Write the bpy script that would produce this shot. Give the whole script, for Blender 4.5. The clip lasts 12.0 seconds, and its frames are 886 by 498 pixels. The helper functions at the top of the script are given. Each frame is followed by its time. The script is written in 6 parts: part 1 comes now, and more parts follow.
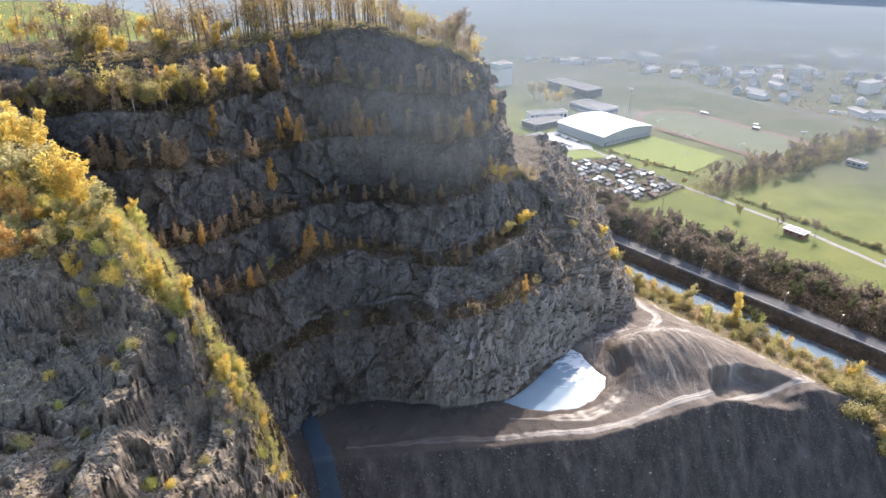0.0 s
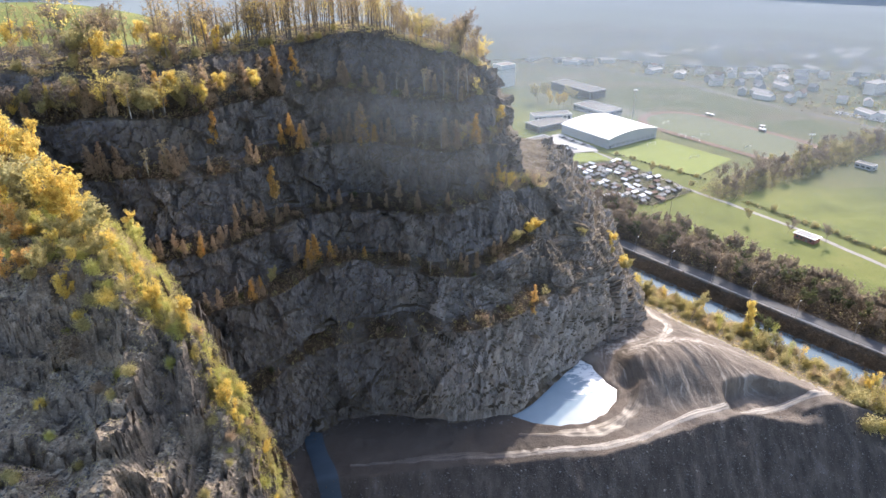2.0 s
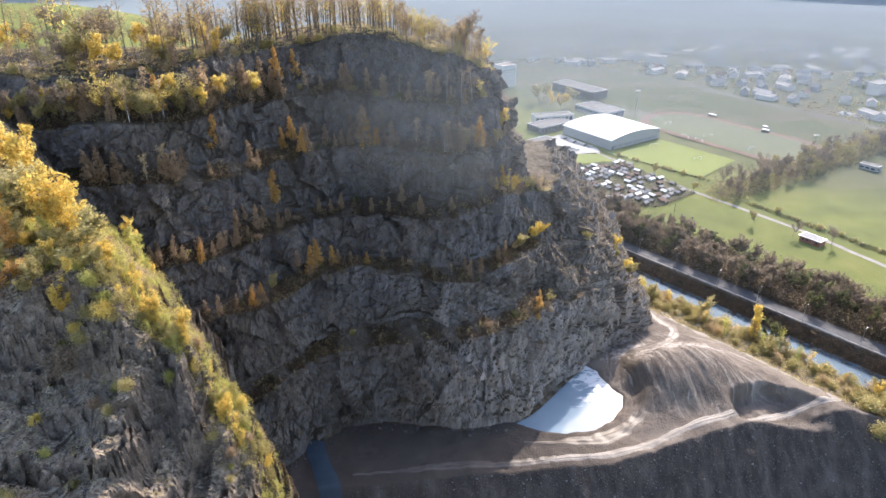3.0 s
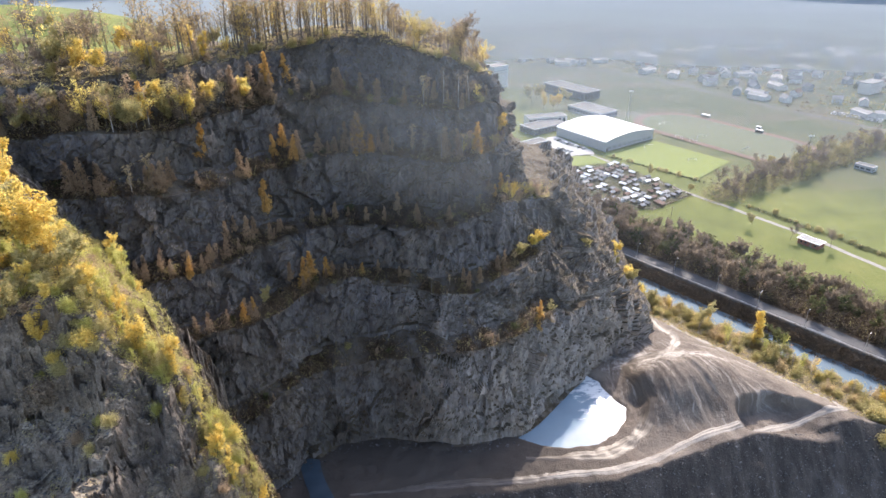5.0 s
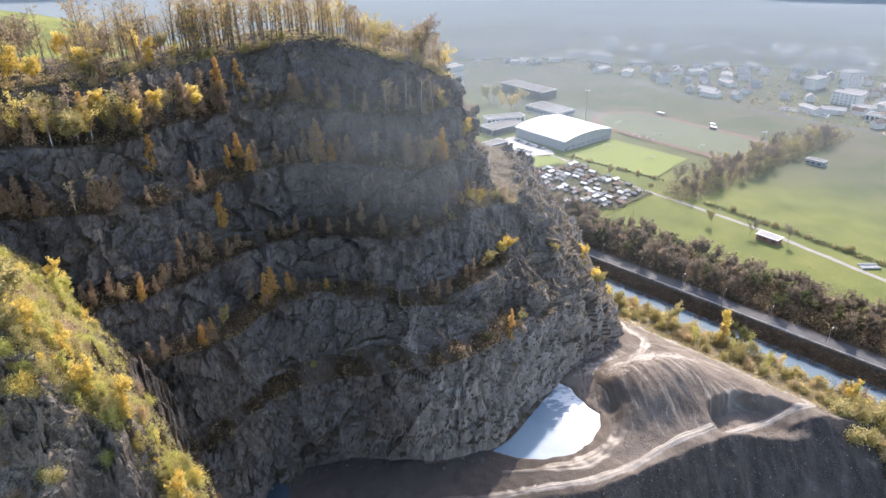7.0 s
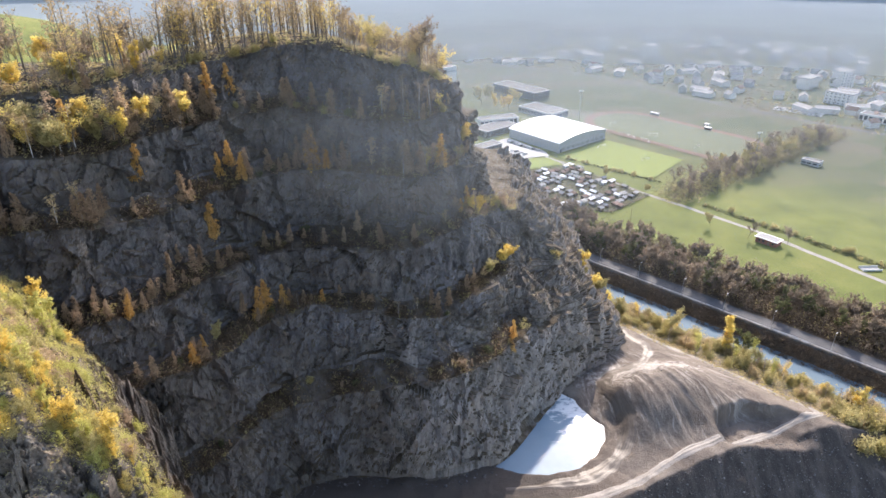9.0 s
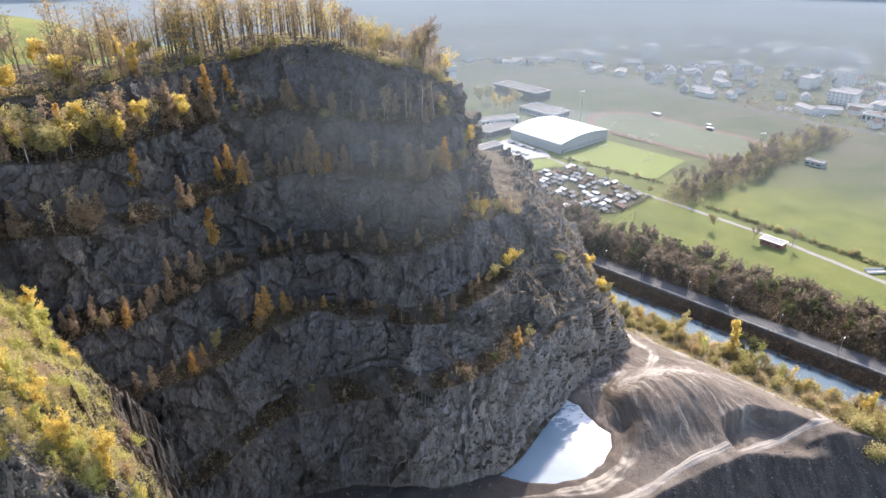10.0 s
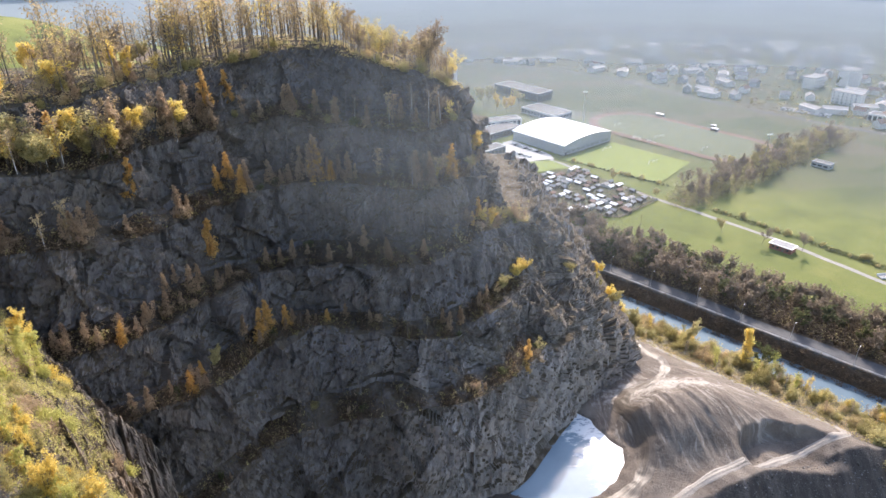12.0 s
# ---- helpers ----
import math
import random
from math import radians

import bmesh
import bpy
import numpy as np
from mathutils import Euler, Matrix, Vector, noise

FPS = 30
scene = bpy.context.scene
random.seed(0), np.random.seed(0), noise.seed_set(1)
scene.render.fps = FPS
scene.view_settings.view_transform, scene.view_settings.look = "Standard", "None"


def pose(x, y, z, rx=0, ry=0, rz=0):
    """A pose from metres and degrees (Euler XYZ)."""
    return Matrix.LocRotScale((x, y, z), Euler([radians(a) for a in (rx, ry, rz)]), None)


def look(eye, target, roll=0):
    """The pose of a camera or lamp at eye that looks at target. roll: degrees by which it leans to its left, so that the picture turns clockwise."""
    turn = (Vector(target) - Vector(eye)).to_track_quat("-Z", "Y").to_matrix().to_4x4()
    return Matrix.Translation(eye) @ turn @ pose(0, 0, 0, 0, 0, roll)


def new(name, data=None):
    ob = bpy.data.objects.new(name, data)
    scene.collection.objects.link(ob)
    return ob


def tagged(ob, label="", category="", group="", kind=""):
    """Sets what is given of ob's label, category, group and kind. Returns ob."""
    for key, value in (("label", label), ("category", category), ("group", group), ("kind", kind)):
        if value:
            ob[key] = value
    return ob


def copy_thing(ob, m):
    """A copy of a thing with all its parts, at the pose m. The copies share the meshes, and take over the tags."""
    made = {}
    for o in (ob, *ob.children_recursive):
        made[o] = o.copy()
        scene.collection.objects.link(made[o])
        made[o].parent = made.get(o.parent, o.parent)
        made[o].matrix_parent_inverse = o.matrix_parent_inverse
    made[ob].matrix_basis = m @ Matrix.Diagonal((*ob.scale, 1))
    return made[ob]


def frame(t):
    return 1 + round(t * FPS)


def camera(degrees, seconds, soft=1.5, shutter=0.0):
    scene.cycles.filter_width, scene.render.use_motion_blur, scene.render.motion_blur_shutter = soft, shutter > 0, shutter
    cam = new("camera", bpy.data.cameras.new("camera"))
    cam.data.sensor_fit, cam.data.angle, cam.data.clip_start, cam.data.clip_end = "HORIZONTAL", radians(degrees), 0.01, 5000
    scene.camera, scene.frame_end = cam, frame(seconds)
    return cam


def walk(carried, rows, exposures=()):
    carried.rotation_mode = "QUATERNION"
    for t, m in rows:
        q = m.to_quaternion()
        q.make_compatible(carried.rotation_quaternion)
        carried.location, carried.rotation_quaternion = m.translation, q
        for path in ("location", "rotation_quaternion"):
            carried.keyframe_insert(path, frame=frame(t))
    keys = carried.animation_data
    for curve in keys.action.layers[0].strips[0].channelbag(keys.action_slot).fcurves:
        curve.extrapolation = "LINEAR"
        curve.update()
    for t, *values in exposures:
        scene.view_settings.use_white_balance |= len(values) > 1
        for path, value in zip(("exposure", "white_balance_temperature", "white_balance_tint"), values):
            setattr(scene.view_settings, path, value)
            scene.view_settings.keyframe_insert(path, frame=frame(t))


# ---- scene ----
cam = camera(68.5, 12.0)
METRES, EYE, TILT, LEAN, TURN = 50.0, 167.0, -26.5, 0.5, 0.0
ROWS = [
    (0.0, 0.0, 0.0, 0.0, -0.0, 0.0, 0.0),
    (0.5, -0.0119, 0.0338, 0.0181, 0.0, -0.0, 0.04),
    (1.0, -0.0239, 0.0684, 0.0361, 0.01, 0.0, 0.05),
    (1.5, -0.0364, 0.1031, 0.0546, 0.01, -0.01, 0.07),
    (2.0, -0.0476, 0.1372, 0.0727, 0.01, -0.03, 0.11),
    (2.5, -0.0598, 0.1718, 0.0911, 0.02, -0.04, 0.15),
    (3.0, -0.0729, 0.2074, 0.1092, -0.0, -0.05, 0.18),
    (5.0, -0.1219, 0.3482, 0.1803, -0.85, -0.09, 0.67),
    (5.5, -0.1345, 0.3839, 0.1983, -1.6, -0.11, 1.03),
    (6.0, -0.1474, 0.4204, 0.2167, -2.49, -0.15, 1.41),
    (6.5, -0.1599, 0.456, 0.2343, -3.47, -0.2, 1.85),
    (7.0, -0.1724, 0.4928, 0.2521, -4.5, -0.24, 2.3),
    (9.0, -0.2159, 0.6367, 0.3198, -5.34, -0.32, 2.78),
    (9.5, -0.227, 0.673, 0.3379, -5.38, -0.36, 2.82),
    (10.0, -0.2351, 0.709, 0.3561, -5.4, -0.37, 2.86),
    (10.5, -0.2462, 0.747, 0.3734, -5.45, -0.39, 2.9),
    (11.0, -0.254, 0.7841, 0.3918, -5.46, -0.42, 2.94),
    (11.5, -0.2637, 0.822, 0.4111, -5.52, -0.45, 2.97),
    (12.0, -0.2714, 0.8601, 0.4297, -5.54, -0.47, 3.01),
]
walk(cam, [(t, pose(0, 0, EYE, TILT, LEAN, TURN) @ pose(METRES * x, METRES * y, METRES * z, 90 + pitch, roll, yaw)) for t, x, y, z, yaw, pitch, roll in ROWS], [(0.0, 1.55, 6550, 17.0), (12.0, 1.55, 6550, 17.0)])

# ---------------------------------------------------------------- world and sun
SUN_AZ, SUN_EL = 24.0, 35.0          # degrees: to the right of +y, above the horizon
world = bpy.data.worlds.new("world")
scene.world = world
world.use_nodes = True
wn = world.node_tree.nodes
sky = wn.new("ShaderNodeTexSky")
sky.sky_type, sky.sun_disc = "NISHITA", False
sky.sun_elevation, sky.sun_rotation = radians(SUN_EL), radians(SUN_AZ)
sky.dust_density, sky.air_density, sky.altitude = 3.0, 1.2, 500
wn["Background"].inputs["Strength"].default_value = 0.15
world.node_tree.links.new(sky.outputs["Color"], wn["Background"].inputs["Color"])

sun = new("sun", bpy.data.lights.new("sun", "SUN"))
sun.data.energy, sun.data.angle, sun.data.color = 2.4, radians(0.6), (1.0, 0.93, 0.82)
_az, _el = radians(SUN_AZ), radians(SUN_EL)
_to = Vector((math.sin(_az) * math.cos(_el), math.cos(_az) * math.cos(_el), math.sin(_el)))
sun.matrix_world = look(_to * 600, (0, 0, 0))

# ---------------------------------------------------------------- numbers: noise on arrays
def _hash(i, j, k, seed):
    i, j, k = (np.asarray(a, np.int64) for a in (i, j, k))
    h = (i * 374761393 + j * 668265263 + k * 2147483647 + seed * 974711) & 0xFFFFFFFF
    h = ((h ^ (h >> 13)) * 1274126177) & 0xFFFFFFFF
    h = ((h ^ (h >> 16)) * 1103515245) & 0xFFFFFFFF
    return ((h ^ (h >> 15)) & 0xFFFFFF) / 16777215.0


def vnoise(x, y, z, seed=0):
    """Smooth value noise in -1..1 on arrays."""
    x, y, z = np.broadcast_arrays(*(np.asarray(a, float) for a in (x, y, z)))
    i, j, k = (np.floor(a).astype(np.int64) for a in (x, y, z))
    u, v, w = (a - b for a, b in zip((x, y, z), (i, j, k)))
    u, v, w = (a * a * a * (a * (a * 6 - 15) + 10) for a in (u, v, w))
    out = 0.0
    for di in (0, 1):
        for dj in (0, 1):
            for dk in (0, 1):
                wt = (u if di else 1 - u) * (v if dj else 1 - v) * (w if dk else 1 - w)
                out = out + wt * _hash(i + di, j + dj, k + dk, seed)
    return out * 2 - 1


def fbm(x, y, z, octaves=4, seed=0, gain=0.5):
    total, amp = 0.0, 1.0
    for o in range(octaves):
        f = 2.03 ** o
        total = total + amp * vnoise(x * f, y * f, z * f, seed + o * 17)
        amp *= gain
    return total


def facets(x, y, z, seed=0):
    """Broken rock: each cell is a block with its own height and its own tilt."""
    x, y, z = np.broadcast_arrays(*(np.asarray(a, float) for a in (x, y, z)))
    i, j, k = (np.floor(a).astype(np.int64) for a in (x, y, z))
    best, out = np.full(x.shape, 9.0), np.zeros(x.shape)
    for di in (-1, 0, 1):
        for dj in (-1, 0, 1):
            for dk in (-1, 0, 1):
                a, b, c = i + di, j + dj, k + dk
                dx, dy, dz = x - a - _hash(a, b, c, seed), y - b - _hash(a, b, c, seed + 1), z - c - _hash(a, b, c, seed + 2)
                d = dx * dx + dy * dy + dz * dz
                tilt = dx * (_hash(a, b, c, seed + 4) - 0.5) + dy * (_hash(a, b, c, seed + 5) - 0.5) + dz * (_hash(a, b, c, seed + 6) - 0.5)
                out = np.where(d < best, (_hash(a, b, c, seed + 3) - 0.5) + 2.6 * tilt, out)
                best = np.minimum(best, d)
    return out


def smooth(a, b, x):
    t = np.clip((np.asarray(x, float) - a) / (b - a), 0, 1)
    return t * t * (3 - 2 * t)


def spline(pts, n):
    """A smooth curve of n points through the given ones (evenly by index)."""
    p = np.array(pts, float)
    p = np.vstack([2 * p[0] - p[1], p, 2 * p[-1] - p[-2]])
    t = np.linspace(0, len(pts) - 1 - 1e-6, n)
    i = np.floor(t).astype(int)
    f = (t - i)[:, None]
    a, b, c, d = p[i], p[i + 1], p[i + 2], p[i + 3]
    return 0.5 * (2 * b + (c - a) * f + (2 * a - 5 * b + 4 * c - d) * f ** 2 + (3 * b - a - 3 * c + d) * f ** 3)


# ---------------------------------------------------------------- helpers for objects and materials
def raw_mesh(name, verts, faces, material=None, smooth_shade=False):
    me = bpy.data.meshes.new(name)
    me.from_pydata([tuple(v) for v in verts], [], [tuple(f) for f in faces])
    if material:
        me.materials.append(material)
    if smooth_shade:
        me.polygons.foreach_set("use_smooth", [True] * len(me.polygons))
    me.update()
    return me


def grid_mesh(name, P, material, smooth_shade=True):
    """A sheet from an array of points, rows x columns x 3."""
    r, c = P.shape[:2]
    me = bpy.data.meshes.new(name)
    idx = np.arange(r * c).reshape(r, c)
    f = np.stack([idx[:-1, :-1], idx[:-1, 1:], idx[1:, 1:], idx[1:, :-1]], -1).reshape(-1, 4)
    me.vertices.add(r * c)
    me.vertices.foreach_set("co", P.reshape(-1).astype(np.float32))
    me.loops.add(f.size)
    me.loops.foreach_set("vertex_index", f.reshape(-1).astype(np.int32))
    me.polygons.add(len(f))
    me.polygons.foreach_set("loop_start", (np.arange(len(f)) * 4).astype(np.int32))
    me.polygons.foreach_set("use_smooth", np.full(len(f), smooth_shade))
    me.update(calc_edges=True)
    me.validate()
    me.materials.append(material)
    return me


def thing(name, label, category, group="", kind="", at=None):
    ob = new(name)
    ob.empty_display_size = 0.2
    if at is not None:
        ob.matrix_basis = at
    return tagged(ob, label, category, group, kind)


def part(name, bm, material, parent, label="", smooth_shade=False):
    """Links a bmesh (or a ready mesh) as one mesh object under a thing or a part."""
    if isinstance(bm, bmesh.types.BMesh):
        me = bpy.data.meshes.new(name)
        bm.to_mesh(me)
        bm.free()
    else:
        me = bm
    if material and not me.materials:
        me.materials.append(material)
    if smooth_shade:
        me.polygons.foreach_set("use_smooth", [True] * len(me.polygons))
    ob = new(name, me)
    ob.parent = parent
    return tagged(ob, label)


def box(bm, x0, x1, y0, y1, z0, z1, bevel=0.0):
    made = bmesh.ops.create_cube(bm, size=1, matrix=Matrix.Translation(((x0 + x1) / 2, (y0 + y1) / 2, (z0 + z1) / 2)) @ Matrix.Diagonal((x1 - x0, y1 - y0, z1 - z0, 1)))
    if bevel:
        edges = {e for v in made["verts"] for e in v.link_edges}
        bmesh.ops.bevel(bm, geom=list(edges), offset=bevel, segments=1, affect="EDGES")
    return bm


def tube(verts, faces, pts, radii, sides=5):
    """Adds a tapered tube along pts to the lists."""
    base = len(verts)
    pts = [Vector(p) for p in pts]
    for n, p in enumerate(pts):
        d = (pts[min(n + 1, len(pts) - 1)] - pts[max(n - 1, 0)]).normalized()
        a = d.orthogonal().normalized()
        b = d.cross(a)
        for s in range(sides):
            w = 2 * math.pi * s / sides
            verts.append(p + radii[n] * (math.cos(w) * a + math.sin(w) * b))
    for n in range(len(pts) - 1):
        for s in range(sides):
            t = (s + 1) % sides
            faces.append((base + n * sides + s, base + n * sides + t, base + (n + 1) * sides + t, base + (n + 1) * sides + s))


class Nodes:
    """Short way to write a node material."""

    def __init__(self, name):
        self.mat = bpy.data.materials.new(name)
        self.mat.use_nodes = True
        self.t = self.mat.node_tree
        self.bsdf = self.t.nodes["Principled BSDF"]
        self.out = self.t.nodes["Material Output"]
        self.geo = self.t.nodes.new("ShaderNodeNewGeometry")
        self.tex = self.t.nodes.new("ShaderNodeTexCoord")

    def put(self, socket, value):
        if hasattr(value, "is_linked") or isinstance(value, bpy.types.NodeSocket):
            self.t.links.new(value, socket)
        elif isinstance(value, (tuple, list)) and len(value) == 3 and socket.type == "RGBA":
            socket.default_value = (*value, 1)
        else:
            socket.default_value = value

    def noise(self, scale, detail=5, rough=0.55, vec=None, squash=(1, 1, 1), distort=0.0):
        n = self.t.nodes.new("ShaderNodeTexNoise")
        n.inputs["Scale"].default_value, n.inputs["Detail"].default_value = scale, detail
        n.inputs["Roughness"].default_value, n.inputs["Distortion"].default_value = rough, distort
        v = vec or self.geo.outputs["Position"]
        if squash != (1, 1, 1):
            m = self.t.nodes.new("ShaderNodeMapping")
            m.inputs["Scale"].default_value = squash
            self.t.links.new(v, m.inputs["Vector"])
            v = m.outputs["Vector"]
        self.t.links.new(v, n.inputs["Vector"])
        return n.outputs["Fac"]

    def voronoi(self, scale, squash=(1, 1, 1), feature="F1", out="Distance"):
        n = self.t.nodes.new("ShaderNodeTexVoronoi")
        n.feature = feature
        n.inputs["Scale"].default_value = scale
        m = self.t.nodes.new("ShaderNodeMapping")
        m.inputs["Scale"].default_value = squash
        self.t.links.new(self.geo.outputs["Position"], m.inputs["Vector"])
        self.t.links.new(m.outputs["Vector"], n.inputs["Vector"])
        return n.outputs[out]

    def ramp(self, fac, stops):
        n = self.t.nodes.new("ShaderNodeValToRGB")
        e = n.color_ramp.elements
        while len(e) < len(stops):
            e.new(0.5)
        for el, (p, c) in zip(e, stops):
            el.position = p
            el.color = (*c, 1) if isinstance(c, (tuple, list)) else (c, c, c, 1)
        self.put(n.inputs["Fac"], fac)
        return n.outputs["Color"]

    def mix(self, fac, a, b, mode="MIX"):
        n = self.t.nodes.new("ShaderNodeMix")
        n.data_type, n.blend_type = "RGBA", mode
        self.put(n.inputs["Factor"], fac)
        self.put(n.inputs["A"], a) if False else None
        ins = [s for s in n.inputs if s.type == "RGBA"]
        self.put(ins[0], a)
        self.put(ins[1], b)
        return [s for s in n.outputs if s.type == "RGBA"][0]

    def math(self, op, a, b=0.5):
        n = self.t.nodes.new("ShaderNodeMath")
        n.operation = op
        self.put(n.inputs[0], a)
        self.put(n.inputs[1], b)
        return n.outputs[0]

    def xyz(self, vec=None):
        n = self.t.nodes.new("ShaderNodeSeparateXYZ")
        self.t.links.new(vec or self.geo.outputs["Position"], n.inputs[0])
        return n.outputs

    def random(self):
        return self.t.nodes.new("ShaderNodeObjectInfo").outputs["Random"]

    def bump(self, height, strength=0.5, dist=0.1):
        n = self.t.nodes.new("ShaderNodeBump")
        n.inputs["Strength"].default_value, n.inputs["Distance"].default_value = strength, dist
        self.put(n.inputs["Height"], height)
        self.t.links.new(n.outputs["Normal"], self.bsdf.inputs["Normal"])

    def done(self, color, rough=0.9, metal=0.0, spec=0.3):
        self.put(self.bsdf.inputs["Base Color"], color)
        self.put(self.bsdf.inputs["Roughness"], rough)
        self.put(self.bsdf.inputs["Metallic"], metal)
        self.put(self.bsdf.inputs["Specular IOR Level"], spec)
        return self.mat


def plain(name, color, rough=0.7, vary=0.12, scale=3.0, metal=0.0, spec=0.3):
    """Painted, cast or sheet surface with slight unevenness and grime."""
    n = Nodes(name)
    dark = tuple(c * (1 - vary) for c in color)
    light = tuple(min(1, c * (1 + vary)) for c in color)
    c = n.ramp(n.noise(scale, 6), [(0.3, dark), (0.7, light)])
    n.bump(n.noise(scale * 12, 3), 0.15, 0.02)
    return n.done(c, rough, metal, spec)


def rock_material(name, turf):
    """Blasted limestone, darker high up and to the west; turf: how much dry grass its ledges carry."""
    n = Nodes(name)
    grain = (1, 1, 1) if turf else (1, 1, 0.45)
    big = n.noise(0.03, 5, 0.6)
    mid = n.noise(0.16, 9, 0.68, squash=grain, distort=0.5)
    fine = n.noise(1.5, 8, 0.72, squash=grain)
    c = n.ramp(mid, [(0.30, (0.085, 0.078, 0.072)), (0.47, (0.17, 0.157, 0.145)), (0.60, (0.26, 0.243, 0.225)), (0.76, (0.44, 0.41, 0.375))])
    warm = n.ramp(big, [(0.35, (0.92, 0.94, 1.02)), (0.52, (1.04, 1.0, 0.94)), (0.65, (1.20, 1.04, 0.86))])
    c = n.mix(1.0, c, warm, "MULTIPLY")
    c = n.mix(n.ramp(fine, [(0.42, 0.0), (0.72, 0.55)]), c, (0.34, 0.315, 0.29))
    c = n.mix(n.ramp(n.noise(0.45, 7, 0.7, squash=(1, 0.6, 0.7) if turf else (1, 1, 0.25)), [(0.50, 0.0), (0.66, 0.75)]), c, (0.055, 0.052, 0.052))
    # darker in patches higher up and towards the west
    dark_upper = n.math("ADD", n.math("DIVIDE", n.math("SUBTRACT", n.xyz()[2], 38.0), 60.0), n.math("SUBTRACT", big, 0.5))
    dark_upper = n.math("MAXIMUM", dark_upper, n.math("ADD", n.math("DIVIDE", n.math("SUBTRACT", 6.0, n.xyz()[0]), 45.0), n.math("MULTIPLY", n.math("SUBTRACT", n.noise(0.06, 5), 0.5), 2.0)))
    c = n.mix(n.ramp(dark_upper, [(0.1, 0.0), (0.7, 0.55)]), c, (0.070, 0.064, 0.062)) if not turf else c
    if not turf:        # paler, warmer patches low in the east
        pale_low = n.math("MULTIPLY", n.ramp(n.math("DIVIDE", n.xyz()[2], 60.0), [(0.55, 1.0), (0.9, 0.0)]), n.ramp(n.math("DIVIDE", n.math("ADD", n.xyz()[0], 30.0), 40.0), [(0.0, 0.0), (1.0, 1.0)]))
        c = n.mix(n.math("MULTIPLY", pale_low, n.ramp(n.noise(0.18, 8, 0.7, squash=(1, 1, 0.5), distort=1.0), [(0.38, 0.0), (0.66, 0.7)])), c, (0.40, 0.345, 0.29))
    up = n.xyz(n.geo.outputs["Normal"])[2]
    soil = n.ramp(n.noise(0.5, 7, 0.65), [(0.3, (0.050, 0.042, 0.030)), (0.55, (0.090, 0.070, 0.045)), (0.75, (0.085, 0.085, 0.045))])
    if turf:
        soil = n.ramp(n.noise(0.6, 7, 0.65), [(0.3, (0.16, 0.12, 0.08)), (0.5, (0.31, 0.25, 0.17)), (0.72, (0.47, 0.41, 0.33))])
        c = n.mix(1.0, c, (1.0, 0.90, 0.79), "MULTIPLY")
    flat = n.math("MULTIPLY", n.ramp(up, [(0.42, 0.0), (0.72, 1.0)]), n.ramp(n.noise(0.35, 6), [(0.3, 0.35), (0.55, 1.0)]))
    c = n.mix(flat, c, soil)
    if not turf:        # meadow on the back of the hill
        meadow = n.ramp(n.noise(0.05, 6), [(0.3, (0.12, 0.15, 0.035)), (0.7, (0.20, 0.20, 0.06))])
        back = n.ramp(n.math("DIVIDE", n.math("SUBTRACT", n.xyz()[1], 290.0), 25.0), [(0.0, 0.0), (1.0, 1.0)])
        c = n.mix(n.math("MULTIPLY", back, n.math("MULTIPLY", n.math("LESS_THAN", n.xyz()[0], -30.0), n.ramp(up, [(0.7, 0.0), (0.9, 1.0)]))), c, meadow)
    if turf:
        grit = n.noise(2.2, 9, 0.78, distort=0.8)
        c = n.mix(n.ramp(grit, [(0.36, 0.75), (0.50, 0.0)]), c, (0.045, 0.041, 0.038))
        c = n.mix(n.ramp(grit, [(0.56, 0.0), (0.70, 0.6)]), c, (0.50, 0.47, 0.43))
    n.bump(n.math("ADD", n.noise(0.8, 10, 0.7), n.math("MULTIPLY", n.noise(0.22, 6, 0.6, squash=(1, 1, 0.4), distort=0.3), 1.4)), 1.0, 0.7)
    return n.done(c, 0.92, 0, 0.25)


def leaf_material(name, a, b, see=0.6):
    """Leaves that let light through; a and b: the two ends of their colour from tree to tree and leaf to leaf."""
    n = Nodes(name)
    r = n.random()
    isl = n.geo.outputs["Random Per Island"]
    fac = n.math("ADD", n.math("MULTIPLY", r, 0.55), n.math("MULTIPLY", isl, 0.45))
    c = n.ramp(fac, [(0.1, a), (0.9, b)])
    c = n.mix(n.ramp(isl, [(0.0, 0.45), (0.5, 0.0)]), c, tuple(x * 0.45 for x in a))
    n.done(c, 0.6, 0, 0.25)
    tr = n.t.nodes.new("ShaderNodeBsdfTranslucent")
    n.t.links.new(c, tr.inputs["Color"])
    mx = n.t.nodes.new("ShaderNodeMixShader")
    mx.inputs[0].default_value = see
    n.t.links.new(n.bsdf.outputs[0], mx.inputs[1])
    n.t.links.new(tr.outputs[0], mx.inputs[2])
    n.t.links.new(mx.outputs[0], n.out.inputs["Surface"])
    return n.mat


def water_material(name, color, rough, ripple, scale=0.5, spec=0.5):
    n = Nodes(name)
    n.bump(n.noise(scale, 5, 0.55), ripple, 0.2)
    c = n.ramp(n.noise(scale * 0.15, 5), [(0.35, tuple(x * 0.85 for x in color)), (0.65, color)])
    return n.done(c, rough, 0, spec)


